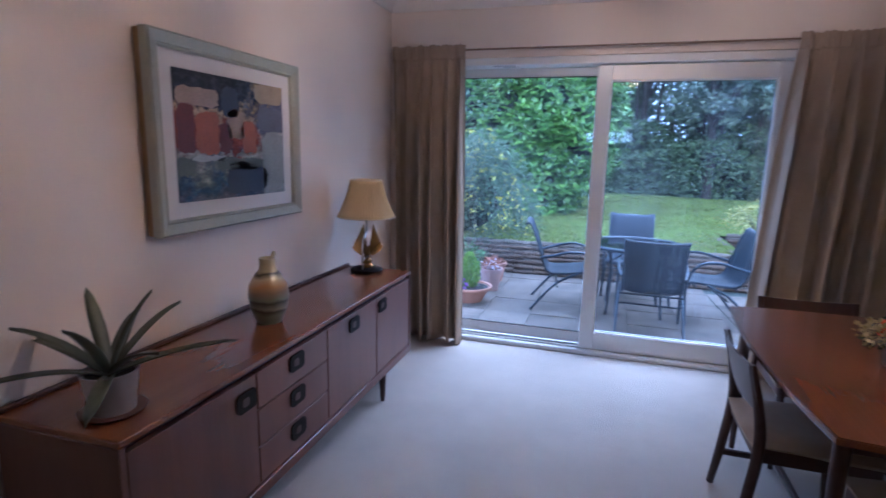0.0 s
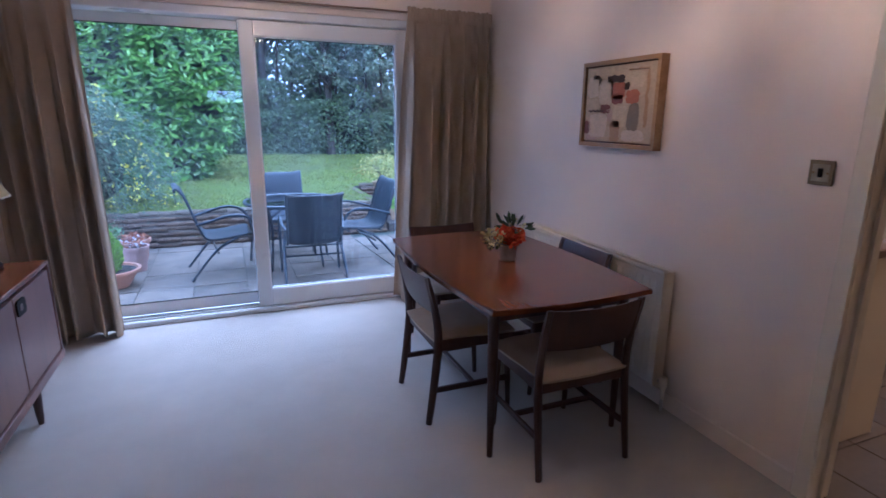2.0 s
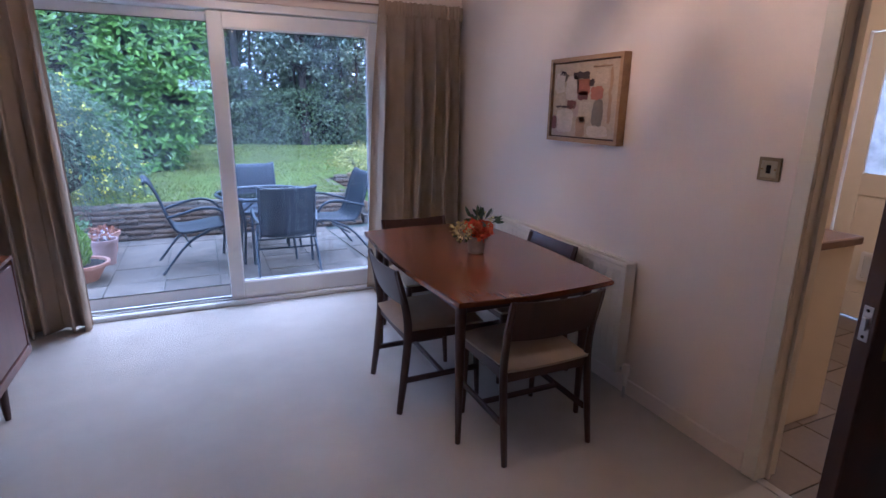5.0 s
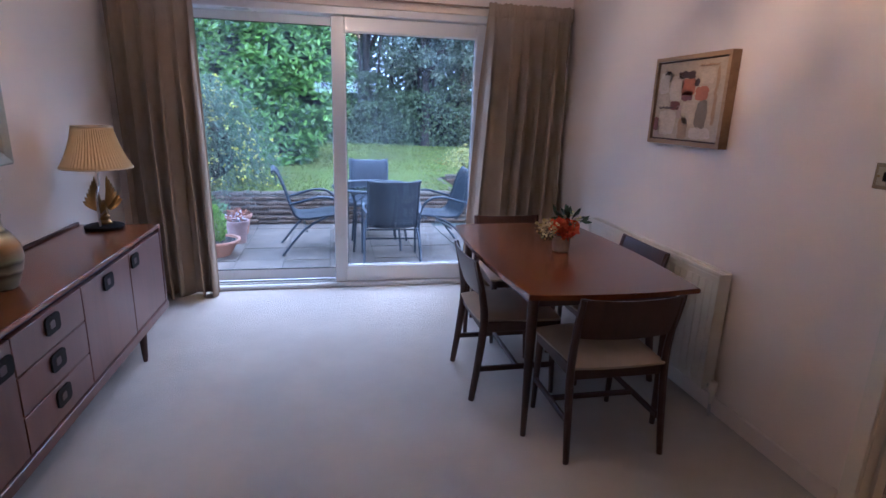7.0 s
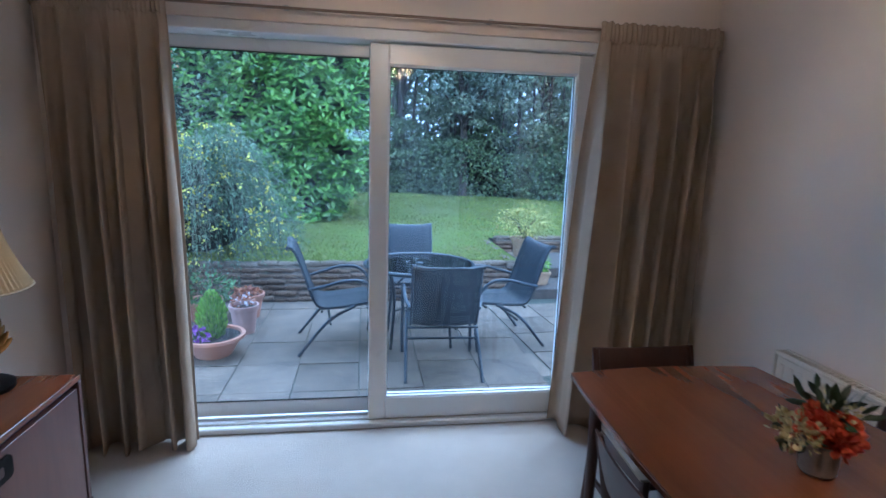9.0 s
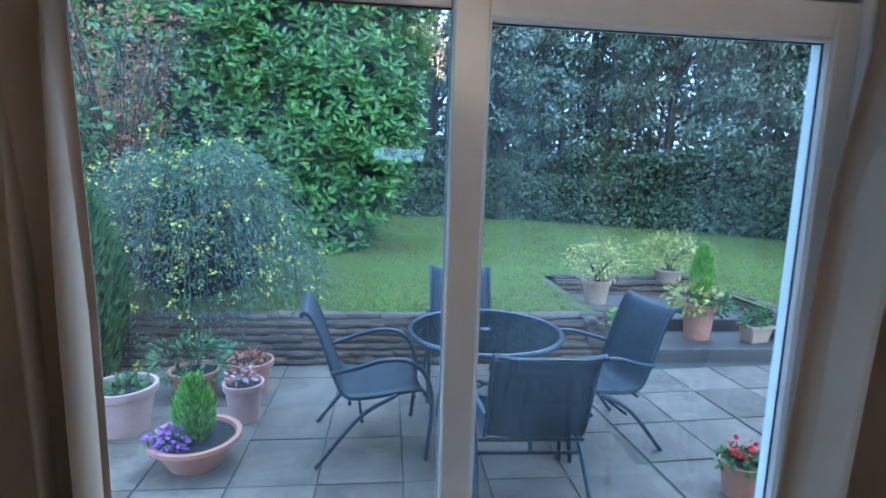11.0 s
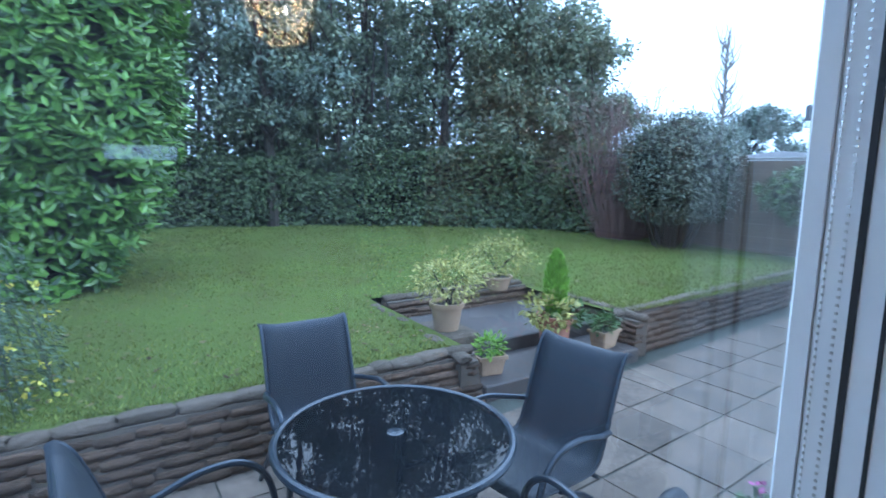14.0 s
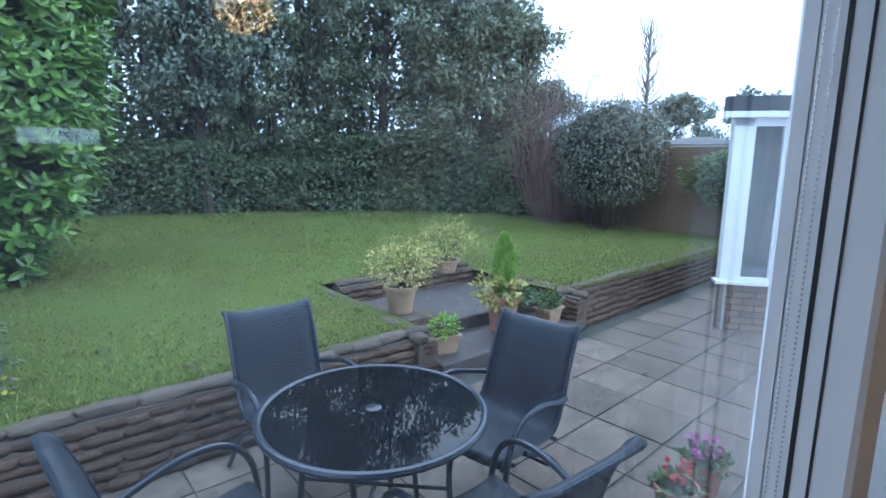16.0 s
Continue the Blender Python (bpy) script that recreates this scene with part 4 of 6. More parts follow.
# ---- pendant ----
pn = thing("pendant_lamp", pose(0.286, 1.67, 0.12), "round pendant shade of pale shell petals, lit", "ceiling lamp")
part("ceiling_rose", lathe([(0.045, H - 0.15), (0.05, H - 0.132), (0.05, H - 0.122)], 24), UPVC, pn)
part("cord", tube([(0, 0, H - 0.14), (0, 0, 2.40)], 0.004, 6), UPVC, pn)
n = 440
k = np.arange(n) + 0.5
ph, th = np.arccos(1 - 2 * k / n), np.pi * (1 + 5 ** 0.5) * k
d = np.stack([np.cos(th) * np.sin(ph), np.sin(th) * np.sin(ph), np.cos(ph)], axis=1)
d = d[(d[:, 2] < -0.3) | (rng.uniform(0, 1, n) < 0.5)]
n = len(d)
leaves("shade", np.array([0, 0, 2.28]) + d * 0.15, np.cross(d, unit(n)) + d * 0.2, d, 0.045, 0.04, leafy("shell_petal", (0.62, 0.52, 0.38), (0.75, 0.66, 0.52), 0.3, 0.45, 0.4), pn, "pale translucent shell petals", 0.1)
bm = bmesh.new()
bmesh.ops.create_uvsphere(bm, u_segments=16, v_segments=12, radius=0.03)
gb = part("bulb", moved(bm, Matrix.Translation((0, 0, 2.28))), glow("lit_bulb", (1.0, 0.72, 0.42), 18), pn, "glowing warm bulb")
gb.visible_shadow = False

# ---- kitchen beyond the doorway ----
TILE = surface("grey_floor_tile", (0.19, 0.145, 0.105), 0.45, 30, 3, 0.2, 0.15, 0.002, each=0.15)
CREAM_WALL = surface("kitchen_cream", (0.70, 0.60, 0.44), 0.6, 120, 2, 0.04, 0.15, 0.003)
KF = setting("floor_kitchen", bx(XE + 0.0, 4.6, -1.2, 2.6, -0.12, -0.012), JOINT, "grey-brown ceramic floor tiles in the kitchen", "floor")
setting("trim_threshold", bx(XE - 0.005, XE + 0.035, DY0, DY1, -0.008, 0.006, 0.002), STEEL, "metal carpet strip in the doorway", "threshold")
setting("wall_kitchen", join(bx(XE + 0.11, 4.4, 2.45, 2.6, 0, H), bx(XE + 0.11, 4.4, -1.2, -1.05, 0, H), bx(4.25, 4.4, -1.05, 1.36, 0, H), bx(4.25, 4.4, 2.24, 2.45, 0, H), bx(4.25, 4.4, 1.36, 2.24, 2.06, H)), CREAM_WALL, "cream painted kitchen walls", "wall")
kd = thing("door_2", pose(4.25, 1.8, 0), "cream back door with a frosted glass panel and cat flap", "door", kind="structure")
part("stile", bx(0.02, 0.065, -0.43, -0.31, 0.01, 2.05, 0.004), WHITE_PAINT, kd)
part("stile", bx(0.02, 0.065, 0.31, 0.43, 0.01, 2.05, 0.004), WHITE_PAINT, kd)
part("rail", bx(0.02, 0.065, -0.31, 0.31, 1.93, 2.05, 0.004), WHITE_PAINT, kd)
part("rail", bx(0.02, 0.065, -0.31, 0.31, 0.92, 1.08, 0.004), WHITE_PAINT, kd)
part("rail", bx(0.02, 0.065, -0.31, 0.31, 0.01, 0.2, 0.004), WHITE_PAINT, kd)
part("lower_panel", bx(0.03, 0.055, -0.31, 0.31, 0.2, 0.92, 0.004), WHITE_PAINT, kd)
part("frosted_pane", bx(0.035, 0.041, -0.31, 0.31, 1.08, 1.93), leafy("frosted_glass", (0.8, 0.82, 0.84), (0.85, 0.87, 0.88), 0.3, 0.4, 0.3), kd, "frosted glass pane")
cf = part("cat_flap", bx(0.005, 0.03, -0.02, 0.2, 0.3, 0.52, 0.008, 2), UPVC, kd, "white plastic cat flap")
part("flap", bx(0.0, 0.006, 0.01, 0.17, 0.33, 0.49, 0.004), PANE, cf)
unit_k = thing("kitchen_unit", pose(2.0, 1.24, 0), "cream kitchen end panel under a dark worktop edge", "cabinet")
part("end_panel", bx(0.02, 0.66, 0.0, 0.6, 0.0, 0.9, 0.003), CREAM_WALL, unit_k)
part("worktop", bx(0.34, 0.70, -0.012, 0.62, 0.9, 0.94, 0.006), surface("brown_worktop", (0.16, 0.085, 0.05), 0.35), unit_k)
part("upstand", bx(0.02, 0.34, 0.0, 0.6, 0.9, 1.36, 0.004), CREAM_WALL, unit_k)

# dark door, open into the room
dd = thing("door_3", pose(1.885, 0.25, 0, 0, 0, 166), "dark brown panel door standing open", "door", kind="structure")
part("leaf", bx(0.0, 0.745, -0.022, 0.022, 0.012, 2.0, 0.003), DARK_WOOD, dd)
part("latch_plate", bx(0.7445, 0.7465, -0.011, 0.011, 1.02, 1.10, 0.0008), STEEL, dd)
for zz in (1.03, 1.09):
    part("screw", moved(lathe([(0.004, 0), (0.004, 0.001), (0.001, 0.0015)], 8), Matrix.Translation((0.7464, 0, zz)) @ pose(0, 0, 0, 0, 90, 0)), RECESS, dd)
part("latch", bx(0.746, 0.753, -0.006, 0.006, 1.045, 1.075, 0.002), STEEL, dd)
for s in (-1, 1):
    hh = part("handle", join(bx(0.66, 0.71, s * 0.022 - 0.003, s * 0.022 + 0.003, 0.98, 1.14, 0.002), tube(curve_pts([(0.685, s * 0.022, 1.06), (0.685, s * 0.055, 1.06), (0.66, s * 0.062, 1.06), (0.58, s * 0.06, 1.055)], 4), 0.008, 8)), BRASS, dd, "brass lever handle")
for zz in (0.25, 1.0, 1.75):
    part("hinge", moved(lathe([(0.006, 0), (0.006, 0.1)], 8), Matrix.Translation((-0.002, -0.024, zz))), BRASS, dd)

# ---- the garden ----
PZ, LZ = -0.10, 0.30
GARDEN_LEAF = leafy("laurel_leaf", (0.04, 0.086, 0.015), (0.14, 0.235, 0.042), 0.28, 0.25, 0.5, 2.2, (0.6, 0.7, 0.66))
IVY_LEAF = leafy("ivy_leaf", (0.035, 0.048, 0.022), (0.095, 0.125, 0.052), 0.4, 0.15, 0.4)
TREE_LEAF = leafy("tree_leaf", (0.065, 0.08, 0.05), (0.19, 0.215, 0.13), 0.45, 0.3, 0.4)
# near-black colour that stands for the shade deep inside the plants
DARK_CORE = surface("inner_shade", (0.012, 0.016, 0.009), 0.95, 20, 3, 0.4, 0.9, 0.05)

setting("ground", bx(-60, 60, 4.22, 90, -0.6, PZ - 0.045), SOIL, "dark earth under the garden", "ground")


def flat_sheet(x0, x1, y0, y1, z, n, amp, mat, name, label, cat, skew=0.0):
    bm = bmesh.new()
    nx = max(2, int((x1 - x0) / n))
    ny = max(2, int((y1 - y0) / n))
    g = [[bm.verts.new((x0 + (x1 - x0) * i / nx, y0 + (y1 - y0) * j / ny + skew * (x1 - x0) * i / nx * (1 - j / ny), z + amp * noise.noise(Vector((x0 + i * n, y0 + j * n, 0)) * 0.6))) for i in range(nx + 1)] for j in range(ny + 1)]
    for a, b in zip(g, g[1:]):
        for i in range(nx):
            bm.faces.new((a[i], a[i + 1], b[i + 1], b[i]))
    return tagged(part(name, bm, mat), label, cat, "", "structure")


flat_sheet(-9, 1.84, 7.2, 19, LZ, 0.4, 0.02, LAWN, "ground_lawn", "mown green lawn with fallen leaves", "lawn")
flat_sheet(1.84, 3.72, 9.0, 19, LZ, 0.4, 0.02, LAWN, "ground_lawn", "mown green lawn with fallen leaves", "lawn")
flat_sheet(3.72, 11, 7.28, 19, LZ, 0.4, 0.02, LAWN, "ground_lawn", "mown green lawn with fallen leaves", "lawn", 0.064)

TERRA = surface("terracotta", (0.40, 0.17, 0.10), 0.8, 50, 6, 0.25, 0.3, 0.003, second=(0.34, 0.2, 0.15))
PINK_POT = surface("pink_pot", (0.44, 0.27, 0.23), 0.7, 50, 6, 0.2, 0.2, 0.003)
BUFF_POT = surface("buff_pot", (0.38, 0.26, 0.165), 0.75, 50, 6, 0.2, 0.2, 0.003)
SLING = surface("sling_mesh", (0.011, 0.016, 0.025), 0.6, 900, 5, 0.25, 0.4, 0.001)
TUBE_GREY = surface("grey_tube", (0.026, 0.034, 0.047), 0.35, 90, 6, 0.15, 0.05, 0.001, metal=0.3)
TABLE_GLASS = surface("black_glass", (0.006, 0.007, 0.009), 0.02, 40, 4, 0.2, 0.0, 0.0001, spec=0.09)
for lk in list(TABLE_GLASS.node_tree.nodes["Principled BSDF"].inputs["Roughness"].links):
    TABLE_GLASS.node_tree.links.remove(lk)
TABLE_GLASS.node_tree.nodes["Principled BSDF"].inputs["Roughness"].default_value = 0.02
FENCE = surface("fence_timber", (0.17, 0.115, 0.07), 0.85, 25, 2, 0.35, 0.5, 0.006, stretch=(1, 0.1, 1))
BRICK = surface("pale_brick", (0.30, 0.21, 0.16), 0.85, 40, 5, 0.3, 0.4, 0.004, each=0.25)
ROOF_FELT = surface("roof_felt", (0.05, 0.052, 0.06), 0.85, 60, 4, 0.25, 0.4, 0.004)

# garden table
gt = thing("garden_table", pose(0.463, 5.714, PZ), "round black glass garden table with a grey metal rim", "table")
R = 0.478
part("glass_top", lathe([(0.0, 0.692), (R - 0.012, 0.692), (R - 0.012, 0.700), (0.02, 0.700)], 64), TABLE_GLASS, gt)
part("rim", moved(tube([(R * math.cos(a * math.pi / 32), R * math.sin(a * math.pi / 32), 0.692) for a in range(65)], 0.017, 8), Matrix()), TUBE_GREY, gt)
part("parasol_cap", lathe([(0.035, 0.700), (0.035, 0.706), (0.026, 0.709), (0.004, 0.709)], 20), TUBE_GREY, gt, "grey cap over the parasol hole")
for k in range(4):
    a = radians(45 + 90 * k)
    c, s = math.cos(a), math.sin(a)
    part("leg", tube(curve_pts([(0.40 * c, 0.40 * s, 0.685), (0.36 * c, 0.36 * s, 0.60), (0.33 * c, 0.33 * s, 0.4), (0.37 * c, 0.37 * s, 0.0)], 5), 0.0135, 8), TUBE_GREY, gt)
    part("brace", tube(curve_pts([(0.345 * c, 0.345 * s, 0.55), (0.22 * c, 0.22 * s, 0.60), (0.1 * c, 0.1 * s, 0.66)], 4), 0.009, 6), TUBE_GREY, gt)
for k in range(2):
    a = radians(45 + 90 * k)
    c, s = math.cos(a), math.sin(a)
    part("stretcher", tube([(-0.34 * c, -0.34 * s, 0.33 + 0.014 * k), (0.34 * c, 0.34 * s, 0.33 + 0.014 * k)], 0.009, 6), TUBE_GREY, gt)


def sling_chair():
    c = thing("garden_chair", pose(0, 0, 0), "dark blue-grey sling garden chair with curved metal arms", "chair", "chairs round the garden table")
    prof = curve_pts([(0.27, 0.375), (0.24, 0.415), (0.12, 0.405), (-0.08, 0.385), (-0.19, 0.40), (-0.25, 0.50), (-0.32, 0.72), (-0.365, 0.835), (-0.392, 0.878), (-0.418, 0.892), (-0.442, 0.884)], 5)
    bm = bmesh.new()
    rows = []
    for p in prof:
        y, z = p[0], p[1]
        rows.append([bm.verts.new((u * 0.256, y, z + 0.013 * abs(u) ** 6 - 0.010 * (1 - u * u))) for u in (-1, -0.6, -0.2, 0.2, 0.6, 1)])
    for a, b in zip(rows, rows[1:]):
        for i in range(5):
            bm.faces.new((a[i], a[i + 1], b[i + 1], b[i]))
    sl = part("sling", bm, SLING, c, "dark blue-grey woven sling", sharp=80)
    so = sl.modifiers.new("thickness", "SOLIDIFY")
    so.thickness = 0.004
    for s in (-1, 1):
        part("side_rail", tube([(s * 0.246, p[0], p[1]) for p in prof], 0.011, 8), TUBE_GREY, c)
        arm = curve_pts([(s * 0.29, 0.27, 0.0), (s * 0.29, 0.30, 0.3), (s * 0.29, 0.27, 0.50), (s * 0.29, 0.17, 0.605), (s * 0.29, 0.02, 0.62), (s * 0.285, -0.14, 0.58), (s * 0.255, -0.275, 0.545)], 5)
        part("arm", tube(arm, 0.014, 8), TUBE_GREY, c)
        part("leg", tube(curve_pts([(s * 0.26, 0.1, 0.40), (s * 0.275, -0.12, 0.28), (s * 0.285, -0.36, 0.0)], 5), 0.013, 8), TUBE_GREY, c)
    for y, z in ((0.2, 0.385), (-0.17, 0.365), (-0.10, 0.255)):
        part("cross_bar", tube([(-0.27, y, z), (0.27, y, z)], 0.010, 6), TUBE_GREY, c)
    part("top_bar", tube([(-0.245, -0.43, 0.876), (0.245, -0.43, 0.876)], 0.009, 8), TUBE_GREY, c)
    return c


gc = sling_chair()
gc.matrix_world = pose(0.575, 5.11, PZ, 0, 0, -2)
copy_thing(gc, pose(0.445, 6.455, PZ, 0, 0, 179))
copy_thing(gc, pose(-0.222, 5.667, PZ, 0, 0, -83.8))
copy_thing(gc, pose(1.16, 5.673, PZ, 0, 0, 98.5))

# conservatory
cons = thing("conservatory", pose(5.04, 6.22, PZ), "white framed conservatory on a low brick wall, flat dark roof", "conservatory")
CU = Vector((0.6, -0.8, 0)).normalized()
CM = Matrix(((CU.x, -CU.y, 0, 0), (CU.y, CU.x, 0, 0), (0, 0, 1, 0), (0, 0, 0, 1)))


def cp(name, x0, x1, y0, y1, z0, z1, mat, parent=cons, bev=0.004, label=""):
    return part(name, moved(bx(x0, x1, y0, y1, z0, z1, bev), CM), mat, parent, label)


cp("corner_post", -0.02, 0.15, -0.02, 0.12, 0.53, 2.24, UPVC)
cp("post", 0.47, 0.54, -0.01, 0.06, 0.0, 2.24, UPVC)
cp("post", 1.30, 1.38, -0.01, 0.06, 0.0, 2.24, UPVC)
cp("sill", -0.06, 0.50, -0.06, 0.14, 0.50, 0.535, UPVC)
cp("head_rail", -0.03, 1.62, -0.02, 0.10, 2.11, 2.22, UPVC)
wsh = cp("window", 0.15, 0.47, 0.0, 0.05, 0.535, 0.58, UPVC)
cp("frame", 0.15, 0.185, 0.0, 0.05, 0.58, 2.11, UPVC, wsh)
cp("frame", 0.435, 0.47, 0.0, 0.05, 0.58, 2.11, UPVC, wsh)
cp("pane", 0.185, 0.435, 0.02, 0.026, 0.58, 2.11, PANE, wsh)
dr = cp("door", 0.54, 0.60, 0.0, 0.05, 0.03, 2.11, UPVC)
cp("frame", 1.23, 1.30, 0.0, 0.05, 0.03, 2.11, UPVC, dr)
cp("panel", 0.60, 1.23, 0.02, 0.03, 0.03, 2.11, surface("green_glass", (0.42, 0.52, 0.50), 0.15, 20, 2, 0.08, 0.0), dr, label="pale green glazed panel")
cp("threshold", 0.54, 1.30, -0.03, 0.06, 0.0, 0.03, UPVC)
cp("inner_post", 0.30, 0.35, 0.55, 0.60, 0.3, 2.1, UPVC)
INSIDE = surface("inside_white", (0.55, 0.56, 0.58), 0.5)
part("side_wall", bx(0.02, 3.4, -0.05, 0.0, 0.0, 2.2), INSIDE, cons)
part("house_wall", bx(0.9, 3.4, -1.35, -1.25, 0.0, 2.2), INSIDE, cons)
part("roof", slab_of([(-0.13, 0.08), (0.93, -1.34), (3.4, -1.34), (3.4, 0.08)], 2.22, 2.40, 0.01), ROOF_FELT, cons)
part("gutter", moved(bx(-0.14, 1.7, -0.10, -0.05, 2.19, 2.25, 0.004), CM), UPVC, cons)
bw = cp("low_wall", 0.0, 0.47, 0.012, 0.11, 0.0, 0.50, MORTAR, bev=0)

# pots and their plants


def shrub_leaves(host, n, centre, radii, length, width, mat, name="foliage", droop=0.0, label=""):
    d = unit(n)
    r = rng.uniform(0.35, 1.0, (n, 1)) ** 0.5
    r *= 1 + 0.25 * np.sin(d[:, :1] * 5 + d[:, 1:2] * 4)
    pos = np.array(centre) + d * r * np.array(radii)
    way = d + unit(n) * 0.8 + np.array([0, 0, -droop])
    return leaves(name, pos, way, unit(n) + np.array([0, 0, 1.2]), rng.uniform(0.7, 1.2, n) * length, rng.uniform(0.8, 1.2, n) * width, mat, host, label)


def stems(host, n, z0, top, spread, r, mat=BARK):
    for k in range(n):
        a, q = random.uniform(0, 6.28), random.uniform(0.4, 1.0)
        part("stem", tube(curve_pts([(0.01 * k, 0, z0), (spread * 0.3 * q * math.cos(a), spread * 0.3 * q * math.sin(a), z0 + (top - z0) * 0.5),
                                     (spread * q * math.cos(a), spread * q * math.sin(a), top)], 4), [r * (1 - 0.08 * i) for i in range(9)], 5), mat, host)


def pot(x, y, z, r, h, mat, label, name="plant_pot", base=0.72, rz=0.0, square=False):
    t = thing(name, pose(x, y, z, 0, 0, rz), label, "potted plant", "garden pots")
    if square:
        o = bx(-r, r, -r * 0.7, r * 0.7, 0, h, 0.012, 2)
        for v in o.verts:
            if v.co.z < h * 0.5:
                v.co.x *= 0.8
                v.co.y *= 0.8
        rim = join(bx(-r - 0.012, r + 0.012, -r * 0.7 - 0.012, -r * 0.7 + 0.01, h - 0.025, h + 0.006, 0.004), bx(-r - 0.012, r + 0.012, r * 0.7 - 0.01, r * 0.7 + 0.012, h - 0.025, h + 0.006, 0.004),
                   bx(-r - 0.012, -r + 0.01, -r * 0.7, r * 0.7, h - 0.025, h + 0.006, 0.004), bx(r - 0.01, r + 0.012, -r * 0.7, r * 0.7, h - 0.025, h + 0.006, 0.004))
        part("pot", o, mat, t)
        part("rim", rim, mat, t)
        part("soil", bx(-r + 0.01, r - 0.01, -r * 0.65, r * 0.65, h - 0.01, h + 0.002), SOIL, t)
    else:
        part("pot", lathe([(r * base, 0.0), (r * 0.93, h * 0.8), (r, h * 0.8), (r * 1.06, h * 0.86), (r * 1.06, h), (r * 0.94, h), (r * 0.9, h * 0.85), (0.01, h * 0.84)], 32), mat, t)
        part("soil", lathe([(0.01, h * 0.84), (r * 0.92, h * 0.855), (r * 0.92, h * 0.875), (0.02, h * 0.89)], 20), SOIL, t)
    return t


VARI = leafy("variegated_leaf", (0.18, 0.19, 0.045), (0.46, 0.41, 0.13), 0.45, 0.25, 0.3)
LIME = leafy("lime_foliage", (0.14, 0.25, 0.03), (0.26, 0.42, 0.06), 0.55, 0.3, 0.3)
MIDG = leafy("mid_green_leaf", (0.045, 0.09, 0.03), (0.10, 0.17, 0.05), 0.45, 0.25, 0.4)
PURPLE = leafy("purple_petal", (0.20, 0.06, 0.34), (0.42, 0.18, 0.55), 0.6, 0.3, 0.2)
PINKP = leafy("pink_petal", (0.35, 0.04, 0.22), (0.55, 0.12, 0.38), 0.6, 0.3, 0.2)
REDP = leafy("red_petal", (0.35, 0.01, 0.02), (0.55, 0.03, 0.03), 0.6, 0.3, 0.2)
YELP = leafy("yellow_petal", (0.62, 0.50, 0.06), (0.80, 0.70, 0.14), 0.6, 0.35, 0.2)
RUST = leafy("rust_leaf", (0.20, 0.06, 0.04), (0.36, 0.15, 0.08), 0.6, 0.3, 0.2)


def spire(host, n, z0, z1, r, mat, fuzz=0.05, name="foliage"):
    """An upright feathery conifer."""
    s = rng.uniform(0, 1, n)
    a = rng.uniform(0, 2 * np.pi, n)
    rad = r * (0.55 + 0.9 * s) * (1 - s ** 2.2) * rng.uniform(0.4, 1.05, n) + 0.005
    pos = np.stack([rad * np.cos(a), rad * np.sin(a), z0 + (z1 - z0) * s], axis=1)
    way = np.stack([0.45 * np.cos(a), 0.45 * np.sin(a), np.ones(n)], axis=1) + unit(n) * 0.25
    return leaves(name, pos, way, unit(n), rng.uniform(0.7, 1.3, n) * fuzz, rng.uniform(0.7, 1.3, n) * fuzz * 0.28, mat, host)


p = pot(2.04, 7.78, 0.26, 0.15, 0.25, BUFF_POT, "buff clay pot with a variegated yellow shrub")
stems(p, 7, 0.2, 0.5, 0.22, 0.008)
shrub_leaves(p, 1150, (0.05, 0, 0.47), (0.36, 0.34, 0.2), 0.046, 0.016, VARI, droop=0.2)
p = pot(2.10, 7.22, 0.02, 0.12, 0.16, BUFF_POT, "square cream pot with a light green plant", square=True, rz=-12)
shrub_leaves(p, 260, (0, 0, 0.23), (0.12, 0.1, 0.09), 0.05, 0.02, LIME)
p = pot(2.93, 7.33, 0.02, 0.16, 0.36, TERRA, "tall terracotta pot with a lime conifer and trailing leaves")
spire(p, 2200, 0.36, 0.93, 0.125, LIME, 0.045)
shrub_leaves(p, 330, (-0.12, -0.05, 0.42), (0.22, 0.2, 0.15), 0.07, 0.035, VARI, "trailing_leaves")
shrub_leaves(p, 250, (0.12, -0.05, 0.36), (0.18, 0.16, 0.1), 0.06, 0.035, MIDG, "trailing_leaves")
p = pot(3.46, 7.2, 0.02, 0.13, 0.17, BUFF_POT, "square cream pot with small green plants", square=True, rz=8)
shrub_leaves(p, 240, (0, 0, 0.24), (0.15, 0.1, 0.09), 0.06, 0.025, MIDG)
p = pot(3.35, 8.72, 0.30, 0.17, 0.16, BUFF_POT, "wide clay pot with a pale variegated shrub")
stems(p, 6, 0.12, 0.45, 0.25, 0.008)
shrub_leaves(p, 1150, (0.05, 0, 0.4), (0.42, 0.38, 0.24), 0.046, 0.016, VARI, droop=0.2)

p = pot(-1.23, 5.45, PZ, 0.235, 0.17, TERRA, "wide terracotta bowl with a small conifer and purple flowers", base=0.6)
spire(p, 1900, 0.14, 0.49, 0.12, LIME, 0.05)
shrub_leaves(p, 160, (-0.1, -0.08, 0.19), (0.11, 0.1, 0.05), 0.035, 0.03, PURPLE, "flowers", label="purple pansy flowers")
shrub_leaves(p, 120, (-0.12, -0.06, 0.16), (0.11, 0.1, 0.03), 0.04, 0.025, MIDG, "leaves")
p = pot(-1.10, 5.98, PZ, 0.125, 0.26, PINK_POT, "pink clay pot with faded brown stems")
shrub_leaves(p, 70, (0, 0, 0.28), (0.08, 0.08, 0.06), 0.06, 0.02, RUST, "withered_stems")
shrub_leaves(p, 22, (0, 0, 0.31), (0.1, 0.1, 0.03), 0.035, 0.03, leafy("white_petal", (0.55, 0.45, 0.5), (0.7, 0.62, 0.66)), "flowers")
